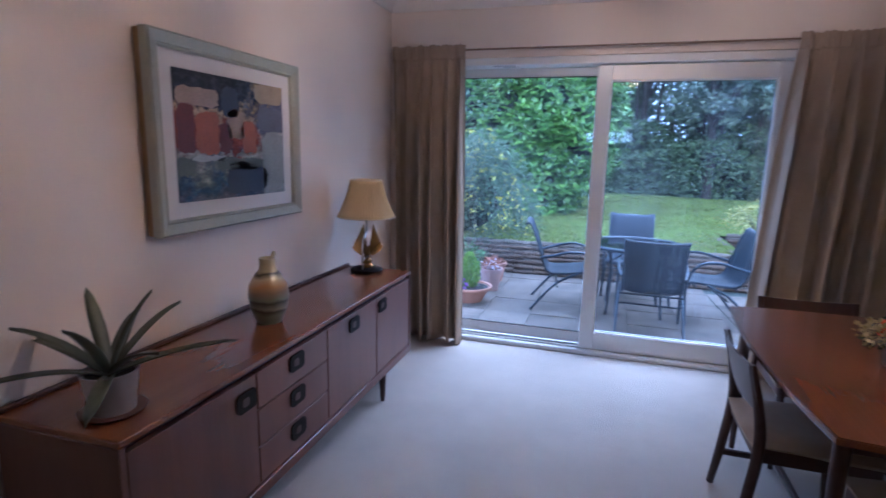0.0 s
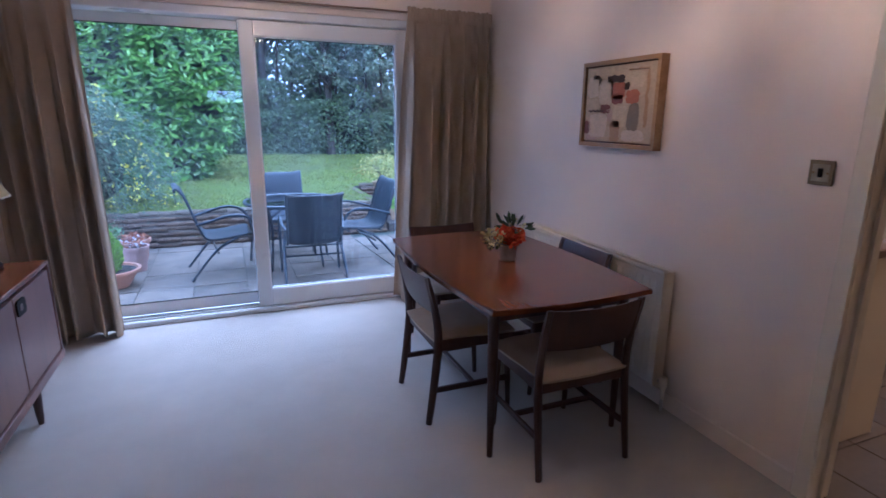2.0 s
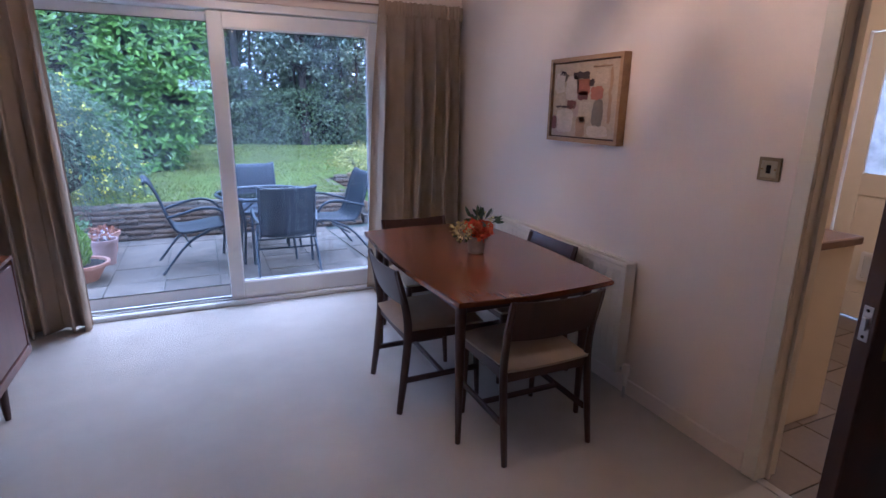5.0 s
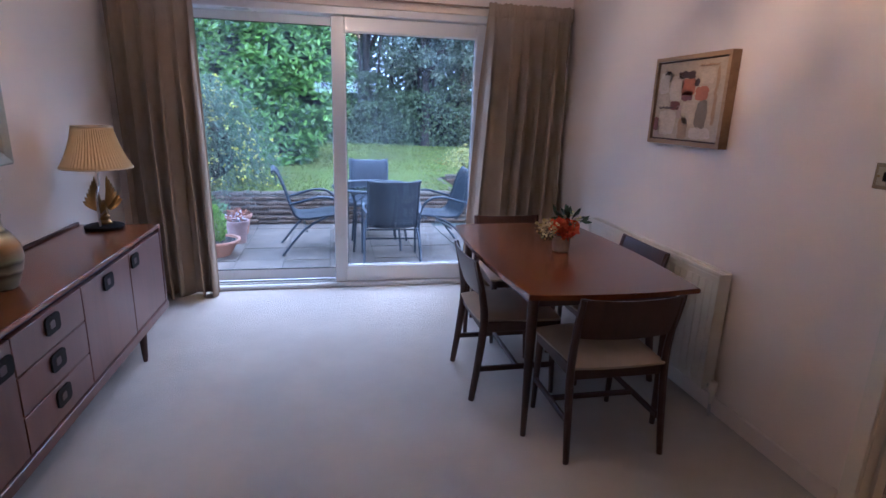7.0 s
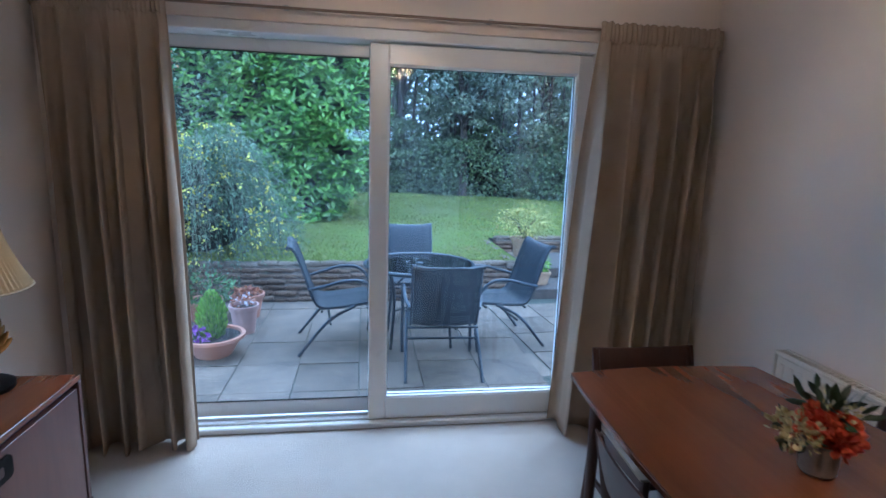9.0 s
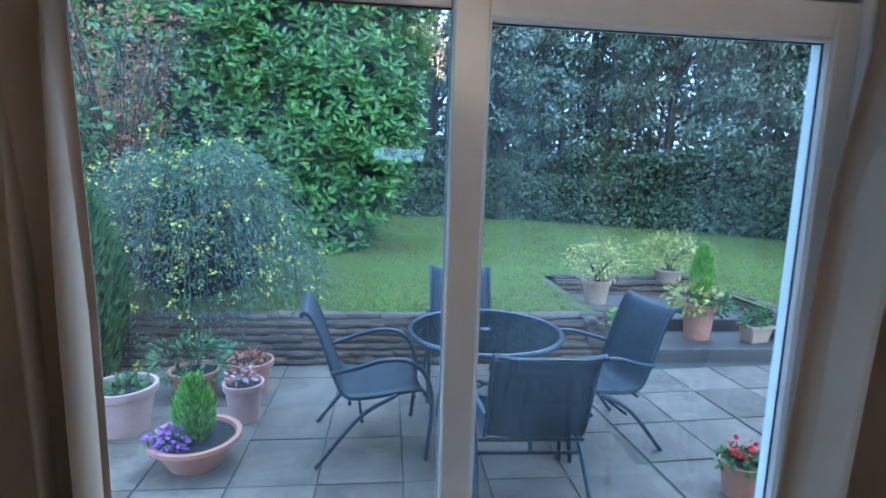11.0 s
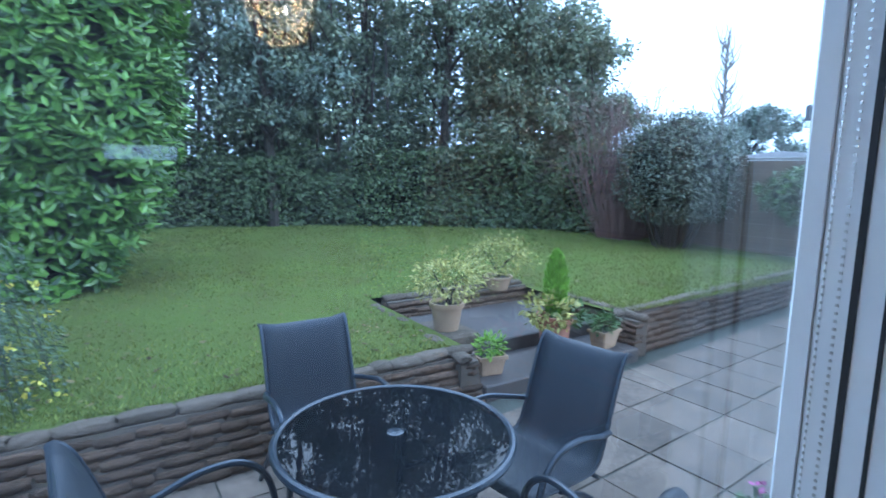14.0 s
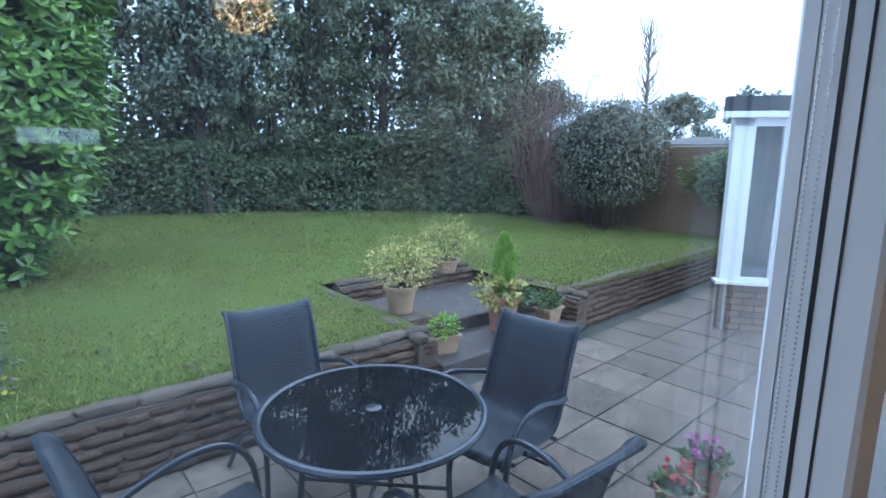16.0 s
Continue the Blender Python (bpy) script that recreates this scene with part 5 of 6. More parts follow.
p = pot(-1.17, 6.45, PZ, 0.16, 0.24, TERRA, "scalloped terracotta pot with dull red leaves")
shrub_leaves(p, 120, (0, 0, 0.25), (0.14, 0.14, 0.03), 0.05, 0.03, RUST, "leaves")
p = pot(-1.55, 6.38, PZ, 0.17, 0.2, TERRA, "terracotta pot with a straggling green plant")
shrub_leaves(p, 420, (0, 0, 0.3), (0.32, 0.26, 0.17), 0.055, 0.022, MIDG)
stems(p, 6, 0.15, 0.5, 0.3, 0.005)
p = pot(-1.80, 5.86, PZ, 0.19, 0.30, PINK_POT, "large pink clay pot with low bluish leaves")
shrub_leaves(p, 160, (0, 0, 0.28), (0.14, 0.14, 0.03), 0.06, 0.035, MIDG)
p = pot(-2.32, 5.75, PZ, 0.19, 0.36, PINK_POT, "large pink clay pot with white edged leaves")
shrub_leaves(p, 240, (0, 0, 0.45), (0.2, 0.2, 0.18), 0.07, 0.03, VARI)
p = pot(1.752, 4.983, PZ, 0.105, 0.19, TERRA, "terracotta pot with red cyclamen flowers")
shrub_leaves(p, 90, (0, 0, 0.20), (0.1, 0.1, 0.04), 0.05, 0.045, MIDG, "leaves")
shrub_leaves(p, 34, (0, 0, 0.27), (0.06, 0.06, 0.04), 0.035, 0.03, REDP, "flowers", label="red cyclamen flowers")
p = pot(2.09, 5.0, PZ, 0.11, 0.19, TERRA, "terracotta pot with pink cyclamen flowers")
shrub_leaves(p, 110, (0, 0, 0.20), (0.11, 0.11, 0.04), 0.05, 0.045, MIDG, "leaves")
shrub_leaves(p, 60, (0, 0, 0.265), (0.09, 0.09, 0.04), 0.03, 0.026, PINKP, "flowers", label="pink cyclamen flowers")

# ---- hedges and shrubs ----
# solid hull behind the leaves: stops light and paints the inner shade
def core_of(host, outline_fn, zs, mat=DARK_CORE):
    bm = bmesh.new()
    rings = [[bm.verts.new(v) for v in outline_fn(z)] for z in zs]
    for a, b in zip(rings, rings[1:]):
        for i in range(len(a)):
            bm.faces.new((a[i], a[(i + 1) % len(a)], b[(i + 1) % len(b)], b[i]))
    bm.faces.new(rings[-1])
    return part("inner_growth", bm, mat, host, "solid dark hull painted as the shade inside")


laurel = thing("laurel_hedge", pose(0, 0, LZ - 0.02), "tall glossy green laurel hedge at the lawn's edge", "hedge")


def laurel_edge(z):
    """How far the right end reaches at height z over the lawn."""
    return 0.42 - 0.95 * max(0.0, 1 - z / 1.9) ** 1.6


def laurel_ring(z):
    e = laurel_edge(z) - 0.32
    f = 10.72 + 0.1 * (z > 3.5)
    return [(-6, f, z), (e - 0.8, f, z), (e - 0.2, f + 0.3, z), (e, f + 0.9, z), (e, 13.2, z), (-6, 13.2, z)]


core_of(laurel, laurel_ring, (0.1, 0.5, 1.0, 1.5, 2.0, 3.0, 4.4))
n = 2300
s = rng.uniform(0, 1, n)
z = rng.uniform(0.05, 4.6, n)
e = np.array([laurel_edge(v) for v in z])
onf = s < 0.72
x = np.where(onf, -5.2 + (e - 0.75 + 5.2) * (s / 0.72), 0)
y = np.where(onf, 10.42, 0)
ang = np.clip((s - 0.72) / 0.12, 0, 1) * np.pi / 2
crn = (s >= 0.72) & (s < 0.84)
x = np.where(crn, e - 0.75 + 0.75 * np.sin(ang), x)
y = np.where(crn, 11.17 - 0.75 * np.cos(ang), y)
sid = s >= 0.84
x = np.where(sid, e, x)
y = np.where(sid, 11.17 + (s - 0.84) / 0.16 * 2.0, y)
nx = np.where(onf, 0, np.where(crn, np.sin(ang), 1))
ny = np.where(onf, -1, np.where(crn, -np.cos(ang), 0))
lump = np.array([noise.noise(Vector((a * 1.4, b * 1.4, c * 1.4))) for a, b, c in zip(x, y, z)])
inn = rng.uniform(-0.28, 0.05, n) + 0.26 * lump
out = np.stack([nx, ny, np.zeros(n)], axis=1)
pos = np.stack([x, y, z], axis=1) + out * inn[:, None]
# each shoot carries a whorl of leaves round its tip
shoot = out * 0.75 + unit(n) * 0.35 + np.array([0, 0, 0.65])
shoot /= np.linalg.norm(shoot, axis=1, keepdims=True)
e1 = np.cross(shoot, unit(n))
e1 /= np.linalg.norm(e1, axis=1, keepdims=True)
e2 = np.cross(shoot, e1)
lp, lw, ln_, up_ = [], [], [], []
for k in range(8):
    a = (k * 2.4 + rng.normal(0, 0.25, n))[:, None]
    rad = np.cos(a) * e1 + np.sin(a) * e2
    rise = 0.95 - 0.13 * k
    lp.append(pos - shoot * 0.022 * k)
    lw.append(rad + shoot * rise + unit(n) * 0.22 + np.array([0, 0, -0.12 * (k > 3)]))
    up_.append(shoot - rad * 0.6 * rise + unit(n) * 0.2)
    ln_.append(rng.uniform(0.13, 0.20, n) * (0.72 + 0.06 * k))
lp, lw, up_, ln_ = (np.concatenate(v) for v in (lp, lw, up_, ln_))
leaves("leaves", lp, lw, up_, ln_, ln_ * rng.uniform(0.40, 0.5, len(ln_)), GARDEN_LEAF, laurel)


def bush(name, x, y, z, rx, ry, rz, n, ln, wd, mat, label, core=0.72, cat="bush", square=2.0):
    t = thing(name, pose(x, y, z), label, cat)
    d = unit(n)
    lump = np.array([noise.noise(Vector(v * 2.2) + Vector((x, y, 0))) for v in d.tolist() for v in [Vector(v)]])
    r = (rng.uniform(0.72, 1.03, n) + (0.22 if square < 3 else 0.1) * lump)[:, None]
    r = r * (np.abs(d) ** square).sum(axis=1, keepdims=True) ** (-1 / square)
    pos = d * r * np.array([rx, ry, rz]) + np.array([0, 0, rz])
    pos[:, 2] = np.maximum(pos[:, 2], 0.02)
    leaves("foliage", pos, d * 0.5 + unit(n) * 0.8, d + unit(n) * 0.6 + np.array([0, 0, 0.5]), rng.uniform(0.7, 1.3, n) * ln, rng.uniform(0.7, 1.3, n) * wd, mat, t)
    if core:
        # added dark hull, coloured as the shade between the leaves
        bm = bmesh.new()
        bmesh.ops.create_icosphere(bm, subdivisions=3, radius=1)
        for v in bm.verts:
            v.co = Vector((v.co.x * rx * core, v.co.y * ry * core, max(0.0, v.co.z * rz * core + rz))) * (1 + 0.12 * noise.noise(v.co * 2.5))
        part("inner_growth", bm, DARK_CORE, t, "solid dark hull painted as the shade inside")
    return t


# winter jasmine: arching thin stems, small leaves, yellow flowers
JAS = leafy("jasmine_leaf", (0.06, 0.09, 0.055), (0.14, 0.19, 0.115), 0.5, 0.25, 0.3)
TWIG = surface("green_twig", (0.055, 0.07, 0.04), 0.8, 40, 4, 0.3, 0.3)
jas = thing("winter_jasmine", pose(-2.0, 7.78, LZ - 0.02), "arching winter jasmine bush dotted with yellow flowers", "bush")
tw = bmesh.new()
lp, lw, fp = [], [], []
for k in range(620):
    a = random.uniform(0, 2 * math.pi)
    reach = random.uniform(0.45, 1.18)
    top = random.uniform(0.7, 1.55) * (1.15 - 0.3 * reach)
    ex, ey = reach * math.cos(a), reach * 0.85 * math.sin(a)
    end = max(-0.36 if ey < -0.5 else 0.03, top - random.uniform(0.5, 1.4) * reach)
    pts = curve_pts([(0.15 * math.cos(a), 0.15 * math.sin(a), 0.15), (ex * 0.35, ey * 0.35, top * 0.85), (ex * 0.72, ey * 0.72, top), (ex, ey, (top + end) * 0.55), (ex * 1.08, ey * 1.08, end)], 3)
    if k < 240:
        tw = join(tw, tube(pts, 0.0035, 3))
    for q in pts[2:]:
        for _ in range(5):
            lp.append(q + Vector((random.gauss(0, 0.035), random.gauss(0, 0.035), random.gauss(0, 0.035))))
            lw.append(Vector((math.cos(a), math.sin(a), -0.6)))
        if random.random() < 0.07 and q.y < 0.35:
            for _ in range(6):
                fp.append(q + Vector((random.gauss(0, 0.025), random.gauss(0, 0.025), random.gauss(0, 0.02))))
part("stems", tw, TWIG, jas)
n = len(lp)
leaves("leaves", np.array(lp), np.array(lw) + unit(n) * 0.8, unit(n) + np.array([0, 0, 1]), rng.uniform(0.025, 0.055, n), rng.uniform(0.01, 0.017, n), JAS, jas)
n = len(fp)
leaves("flowers", np.array(fp), unit(n), unit(n), 0.034, 0.03, YELP, jas, "small yellow flowers")
# closed dark hull paints the shade within the jasmine
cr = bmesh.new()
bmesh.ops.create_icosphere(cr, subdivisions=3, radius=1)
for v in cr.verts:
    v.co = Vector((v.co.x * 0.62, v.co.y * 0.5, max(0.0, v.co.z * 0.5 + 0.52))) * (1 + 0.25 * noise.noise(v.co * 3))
part("inner_growth", cr, DARK_CORE, jas, "solid dark hull painted as the shade inside")

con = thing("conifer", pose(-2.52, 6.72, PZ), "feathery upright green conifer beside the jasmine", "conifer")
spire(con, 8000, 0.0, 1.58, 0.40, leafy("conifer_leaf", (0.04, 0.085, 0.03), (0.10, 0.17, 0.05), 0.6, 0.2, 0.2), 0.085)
# the conifer's inner shade, made as a dark solid
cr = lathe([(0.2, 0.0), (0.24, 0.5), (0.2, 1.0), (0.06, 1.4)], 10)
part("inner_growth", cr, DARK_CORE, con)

cot = thing("berry_shrub", pose(-3.35, 9.3, LZ - 0.02), "tall bare-stemmed shrub with rust red leaves and berries", "shrub")
stems(cot, 26, 0.0, 2.9, 0.9, 0.014)
n = 2400
k = rng.integers(0, 26, n)
ang = k * 0.72 + rng.normal(0, 0.1, n)
h = rng.uniform(0.9, 3.1, n)
rr = 0.85 * (h / 3.0) * (0.4 + 0.6 * ((k * 7) % 11) / 10)
pos = np.stack([rr * np.cos(ang), rr * np.sin(ang), h], axis=1) + rng.normal(0, 0.09, (n, 3))
leaves("leaves", pos, unit(n), unit(n) + np.array([0, 0, 1]), rng.uniform(0.035, 0.07, n), rng.uniform(0.02, 0.035, n), RUST, cot, "rust red leaves")
n = 1600
pos = np.stack([rng.normal(0, 0.8, n), rng.normal(0.3, 0.5, n), rng.uniform(0.1, 2.9, n)], axis=1)
leaves("leaves", pos, unit(n), unit(n) + np.array([0, 0, 1]), rng.uniform(0.05, 0.09, n), rng.uniform(0.03, 0.05, n), JAS, cot)
bush("evergreen_bush", -4.3, 8.7, LZ - 0.02, 1.1, 0.9, 1.3, 2500, 0.1, 0.05, MIDG, "broad green evergreen bush by the patio", 0.7)

# far hedge and the trees over it
LINE = [(-7.0, 18.2), (-1.5, 17.9), (1.3, 17.5), (4.2, 16.4), (6.6, 15.1), (8.2, 13.4), (9.3, 11.6)]


def along(s):
    """Points and outward normals along the far boundary, s from 0 to 1."""
    p = np.array(LINE)
    seg = np.linalg.norm(np.diff(p, axis=0), axis=1)
    cum = np.concatenate([[0], np.cumsum(seg)]) / seg.sum()
    xs, ys = np.interp(s, cum, p[:, 0]), np.interp(s, cum, p[:, 1])
    dx, dy = np.interp(s + 0.02, cum, p[:, 0]) - np.interp(s - 0.02, cum, p[:, 0]), np.interp(s + 0.02, cum, p[:, 1]) - np.interp(s - 0.02, cum, p[:, 1])
    ln = np.hypot(dx, dy) + 1e-9
    return xs, ys, dy / ln, -dx / ln


hd = thing("ivy_hedge", pose(0, 0, LZ - 0.02), "dark ivy covered hedge along the end of the lawn", "hedge")
n = 30000
s = rng.uniform(0, 1, n)
xs, ys, ox, oy = along(s)
z = 2.5 * rng.uniform(0, 1, n) ** 0.9
lump = np.array([noise.noise(Vector((a * 0.9, b * 0.9, c * 1.2))) for a, b, c in zip(xs, ys, z)])
inw = 0.4 * lump - 0.25 * (z / 2.5) + rng.uniform(-0.35, 0.1, n)
pos = np.stack([xs - ox * -inw, ys - oy * -inw, z * (0.85 + 0.35 * lump)], axis=1)
nrm = np.stack([ox, oy, np.zeros(n)], axis=1)
leaves("leaves", pos, nrm * 0.4 + unit(n) * 0.8 + np.array([0, 0, -0.3]), nrm + unit(n) * 0.6 + np.array([0, 0, 0.5]), rng.uniform(0.07, 0.14, n), rng.uniform(0.05, 0.1, n), IVY_LEAF, hd)
# plain dark sheet behind the ivy leaves, painted as the hedge's inner shade
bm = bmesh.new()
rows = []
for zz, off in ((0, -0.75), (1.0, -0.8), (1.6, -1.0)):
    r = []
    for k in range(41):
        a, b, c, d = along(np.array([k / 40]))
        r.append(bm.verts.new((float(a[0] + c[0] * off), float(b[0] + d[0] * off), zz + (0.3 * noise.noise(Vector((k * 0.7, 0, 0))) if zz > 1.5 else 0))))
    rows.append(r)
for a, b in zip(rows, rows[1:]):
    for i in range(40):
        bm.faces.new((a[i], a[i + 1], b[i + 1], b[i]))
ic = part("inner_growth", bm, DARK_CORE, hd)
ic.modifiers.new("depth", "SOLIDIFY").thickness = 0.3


def tree(x, y, h, spread, n, mat, label, z_low=1.6, seed=0, ln=0.13, gap=0.0, tilt=0.0):
    rs = random.Random(seed)
    t = thing("tree", pose(x, y, LZ - 0.05), label, "tree", "trees at the end of the garden")
    part("trunk", tube(curve_pts([(0, 0, 0), (rs.uniform(-.2, .2), rs.uniform(-.2, .2), h * 0.35), (tilt * 0.5 + rs.uniform(-.3, .3), rs.uniform(-.3, .3), h * 0.7), (tilt, 0, h * 0.95)], 4),
                      [0.15 * (1 - 0.07 * i) for i in range(13)], 8), BARK, t)
    limbs = bmesh.new()
    tips = []
    for k in range(15):
        a = rs.uniform(0, 6.28)
        z0 = rs.uniform(0.25, 0.8) * h
        r = spread * rs.uniform(0.55, 1.05)
        up = rs.uniform(0.1, 0.28) * h
        pts = curve_pts([(0, 0, z0), (r * 0.45 * math.cos(a), r * 0.45 * math.sin(a), z0 + up * 0.5), (r * math.cos(a), r * math.sin(a), z0 + up)], 4)
        limbs = join(limbs, tube(pts, [0.05 * (1 - 0.1 * i) for i in range(9)], 5))
        tips += pts[3:]
    part("limb", limbs, BARK, t)
    nc = 110
    cl = []
    for k in range(nc):
        if k < len(tips) * 0.6:
            c = tips[int(rs.random() * len(tips))] + Vector((rs.gauss(0, 0.3), rs.gauss(0, 0.3), rs.gauss(0, 0.3)))
        else:
            a, q, zz = rs.uniform(0, 6.28), rs.uniform(0.2, 1) ** 0.6, rs.uniform(0, 1)
            w = math.sin(math.pi * min(1, 0.2 + 0.85 * zz)) ** 0.6
            c = Vector((spread * q * w * math.cos(a) + tilt * zz, spread * q * w * math.sin(a), z_low + (h - z_low) * zz))
        cl.append(c)
    idx = rng.integers(0, nc, n)
    cl = np.array([list(c) for c in cl])
    size = rng.uniform(0.22, 0.55, nc)
    d = unit(n)
    pos = cl[idx] + d * (size[idx] * rng.uniform(0.3, 1.0, n))[:, None] * np.array([1.15, 1.15, 0.8])
    leaves("crown", pos, d * 0.5 + unit(n) * 0.7 + np.array([0, 0, -0.3]), d + unit(n) * 0.5 + np.array([0, 0, 0.8]), rng.uniform(0.7, 1.25, n) * ln, rng.uniform(0.7, 1.25, n) * ln * 0.5, mat, t)
    return t


SILVER = leafy("silver_leaf", (0.09, 0.115, 0.085), (0.22, 0.26, 0.20), 0.45, 0.25, 0.4)
DARKT = "tall dark evergreen tree behind the hedge"
for k, (x, y, h, w, zl) in enumerate([(-6.0, 19.4, 10.0, 2.4, 1.4), (-3.2, 18.9, 10.0, 2.2, 1.4), (-0.8, 18.9, 10.5, 2.1, 1.4), (1.2, 18.5, 10.2, 1.9, 1.5), (3.6, 18.0, 10.4, 2.0, 1.5),
                                      (5.3, 17.0, 10.0, 2.0, 1.4), (7.2, 16.0, 9.2, 2.0, 1.3), (8.9, 14.8, 7.0, 1.8, 1.0), (10.5, 13.9, 4.9, 1.3, 0.8)]):
    tree(x, y, h, w, 15000, TREE_LEAF, DARKT if k < 7 else "dense evergreen tree leaning over the hedge", zl, 1 + k, 0.125)
tree(2.9, 16.9, 6.8, 1.25, 5000, SILVER, "silvery leaved evergreen tree above the hedge", 3.0, 40)

wood_far = thing("far_woodland", pose(0, 0, LZ - 0.05), "dense dark woodland behind the garden trees", "trees", kind="stuff")
n = 90000
s = rng.uniform(0, 0.93, n)
xs, ys, ox, oy = along(s)
back = rng.uniform(0.8, 4.0, n)
top = 9.4 - 4.6 * np.clip((s - 0.72) / 0.2, 0, 1)
zz = rng.uniform(1.0, 1.0, n) + top * rng.uniform(0, 1, n) ** 0.9
lump = np.array([noise.noise(Vector((a * 0.55, b * 0.55, c * 0.8))) for a, b, c in zip(xs, ys, zz)])
zz = np.where(rng.uniform(0, 1, n) < 0.42, rng.uniform(1.3, 5.0, n), zz)
ok = (lump > -0.28) | (zz < 4.2)
pos = np.stack([xs - ox * back, ys - oy * back, zz], axis=1)[ok]
n = len(pos)
leaves("foliage", pos, unit(n), unit(n) + np.array([0, -0.6, 0.6]), rng.uniform(0.10, 0.22, n), rng.uniform(0.06, 0.13, n), TREE_LEAF, wood_far)
poles = bmesh.new()
for k in range(46):
    xs, ys, ox, oy = along(np.array([random.uniform(0.12, 0.85)]))
    q = random.uniform(0.5, 2.6)
    x0, y0, d = float(xs[0] - ox[0] * q), float(ys[0] - oy[0] * q), random.uniform(-0.7, 0.7)
    poles = join(poles, tube(curve_pts([(x0, y0, 0), (x0 + d * 0.3, y0, 3.2), (x0 + d, y0 + 0.2, 7.5)], 3), [0.06, 0.055, 0.05, 0.045, 0.04, 0.03, 0.02], 5))
part("trunks", poles, BARK, wood_far)

# reddish bare shrub
rb = thing("bare_shrub", pose(8.7, 11.35, LZ - 0.02), "leafless reddish brown twiggy shrub against the fence", "shrub")
tw = bmesh.new()
for k in range(300):
    a, q, h = random.uniform(0, 6.28), random.uniform(0.1, 0.9), random.uniform(1.3, 3.3)
    bx0, by0 = q * math.cos(a), q * math.sin(a)
    d1, d2 = random.uniform(-1.1, 0.9), random.uniform(-1.1, 1.1)
    sag = random.uniform(-0.7, 0.0) * abs(d1)
    tw = join(tw, tube(curve_pts([(bx0 * 0.5, by0 * 0.5, 0.0), (bx0 + d1 * 0.2, by0, h * 0.5), (bx0 + d1 * 0.6, by0 + d2 * 0.5, h * 0.95), (bx0 + d1 * 1.2, by0 + d2 * 1.1, h + sag)], 3), [0.008, 0.008, 0.007, 0.006, 0.006, 0.005, 0.004, 0.004, 0.003, 0.002], 3))
part("twigs", tw, surface("red_twig", (0.17, 0.10, 0.085), 0.85, 40, 4, 0.3, 0.3), rb)

bush("round_bush", 8.55, 9.99, LZ + 0.46, 0.98, 1.02, 1.0, 11000, 0.055, 0.034, leafy("dull_leaf", (0.055, 0.068, 0.045), (0.15, 0.165, 0.115), 0.45, 0.15, 0.4), "rounded clipped dark green bush in front of the fence", 0.85, square=3.2)
# a trunk, and stems added to fill the shadow under the bush with dark
for k in range(34):
    a, q = random.uniform(0, 6.28), random.uniform(0.1, 0.8)
    part("trunk" if k == 0 else "branch", tube([(q * 0.5 * math.cos(a), q * 0.5 * math.sin(a), -0.5), (q * math.cos(a), q * math.sin(a), 0.35)], 0.08 if k == 0 else 0.02, 6), BARK, bpy.data.objects["round_bush"])
bush("fence_bush", 9.0, 7.7, LZ + 0.55, 0.5, 0.95, 0.5, 2600, 0.09, 0.05, MIDG, "light green climbing shrub over the fence", 0.8)
part("trunk", tube(curve_pts([(0.1, 0, -0.57), (0, 0.1, -0.2), (0.1, -0.1, 0.3)], 4), 0.04, 6), BARK, bpy.data.objects["fence_bush"])

fence = thing("garden_fence", pose(9.3, 0, LZ - 0.03), "brown timber panel fence with a pale top rail", "fence")
for y in (5.6, 7.4, 9.2, 11.0):
    part("post", bx(-0.05, 0.05, y - 0.05, y + 0.05, 0, 1.75, 0.005), FENCE, fence)
    part("top_rail", bx(-0.03, 0.03, y + 0.05, y + 1.75, 1.66, 1.70, 0.004), surface("pale_rail", (0.33, 0.30, 0.26), 0.8) if y == 5.6 else bpy.data.materials["pale_rail"], fence)
    for k in range(15):
        b = bx(-0.02 + 0.006 * (k % 2), 0.005 + 0.006 * (k % 2), y + 0.05, y + 1.75, -0.03 + k * 0.111, 0.09 + k * 0.111, 0.003)
        part("board", b, FENCE, fence)

# beyond the garden
nh = thing("neighbour_house", pose(25, 15.5, -0.4), "distant bungalow with a low tiled roof", "house")
part("wall", bx(-4, 4, -4, 4, -0.3, 2.4, 0.02), surface("render_white", (0.6, 0.58, 0.54), 0.8), nh)
rf = bmesh.new()
vs = [rf.verts.new(c) for c in ((-4.4, -4.4, 2.4), (4.4, -4.4, 2.4), (4.4, 4.4, 2.4), (-4.4, 4.4, 2.4), (-1.2, 0, 3.1), (1.2, 0, 3.1))]
for f in ((0, 1, 5, 4), (1, 2, 5), (2, 3, 4, 5), (3, 0, 4), (3, 2, 1, 0)):
    rf.faces.new([vs[i] for i in f])
part("roof", rf, surface("roof_tile", (0.09, 0.085, 0.085), 0.85, 12, 2, 0.3, 0.5, 0.01), nh)
for k, (x, y, h, w) in enumerate([(23, 10.5, 3.9, 3.4), (27, 8.5, 4.6, 3.6), (30, 20, 5, 3)]):
    tree(x, y, h, w, 16000, SILVER, "distant rounded evergreen tree", 0.5, 20 + k, 0.2)
bt = thing("bare_tree", pose(20.5, 16.3, 0), "distant leafless tree with thin upright branches", "tree")
tw = tube(curve_pts([(0, 0, 0), (0.1, 0, 3), (0, 0, 6.5), (0.1, 0, 7.4)], 4), [0.10 * (1 - 0.07 * i) for i in range(13)], 6)
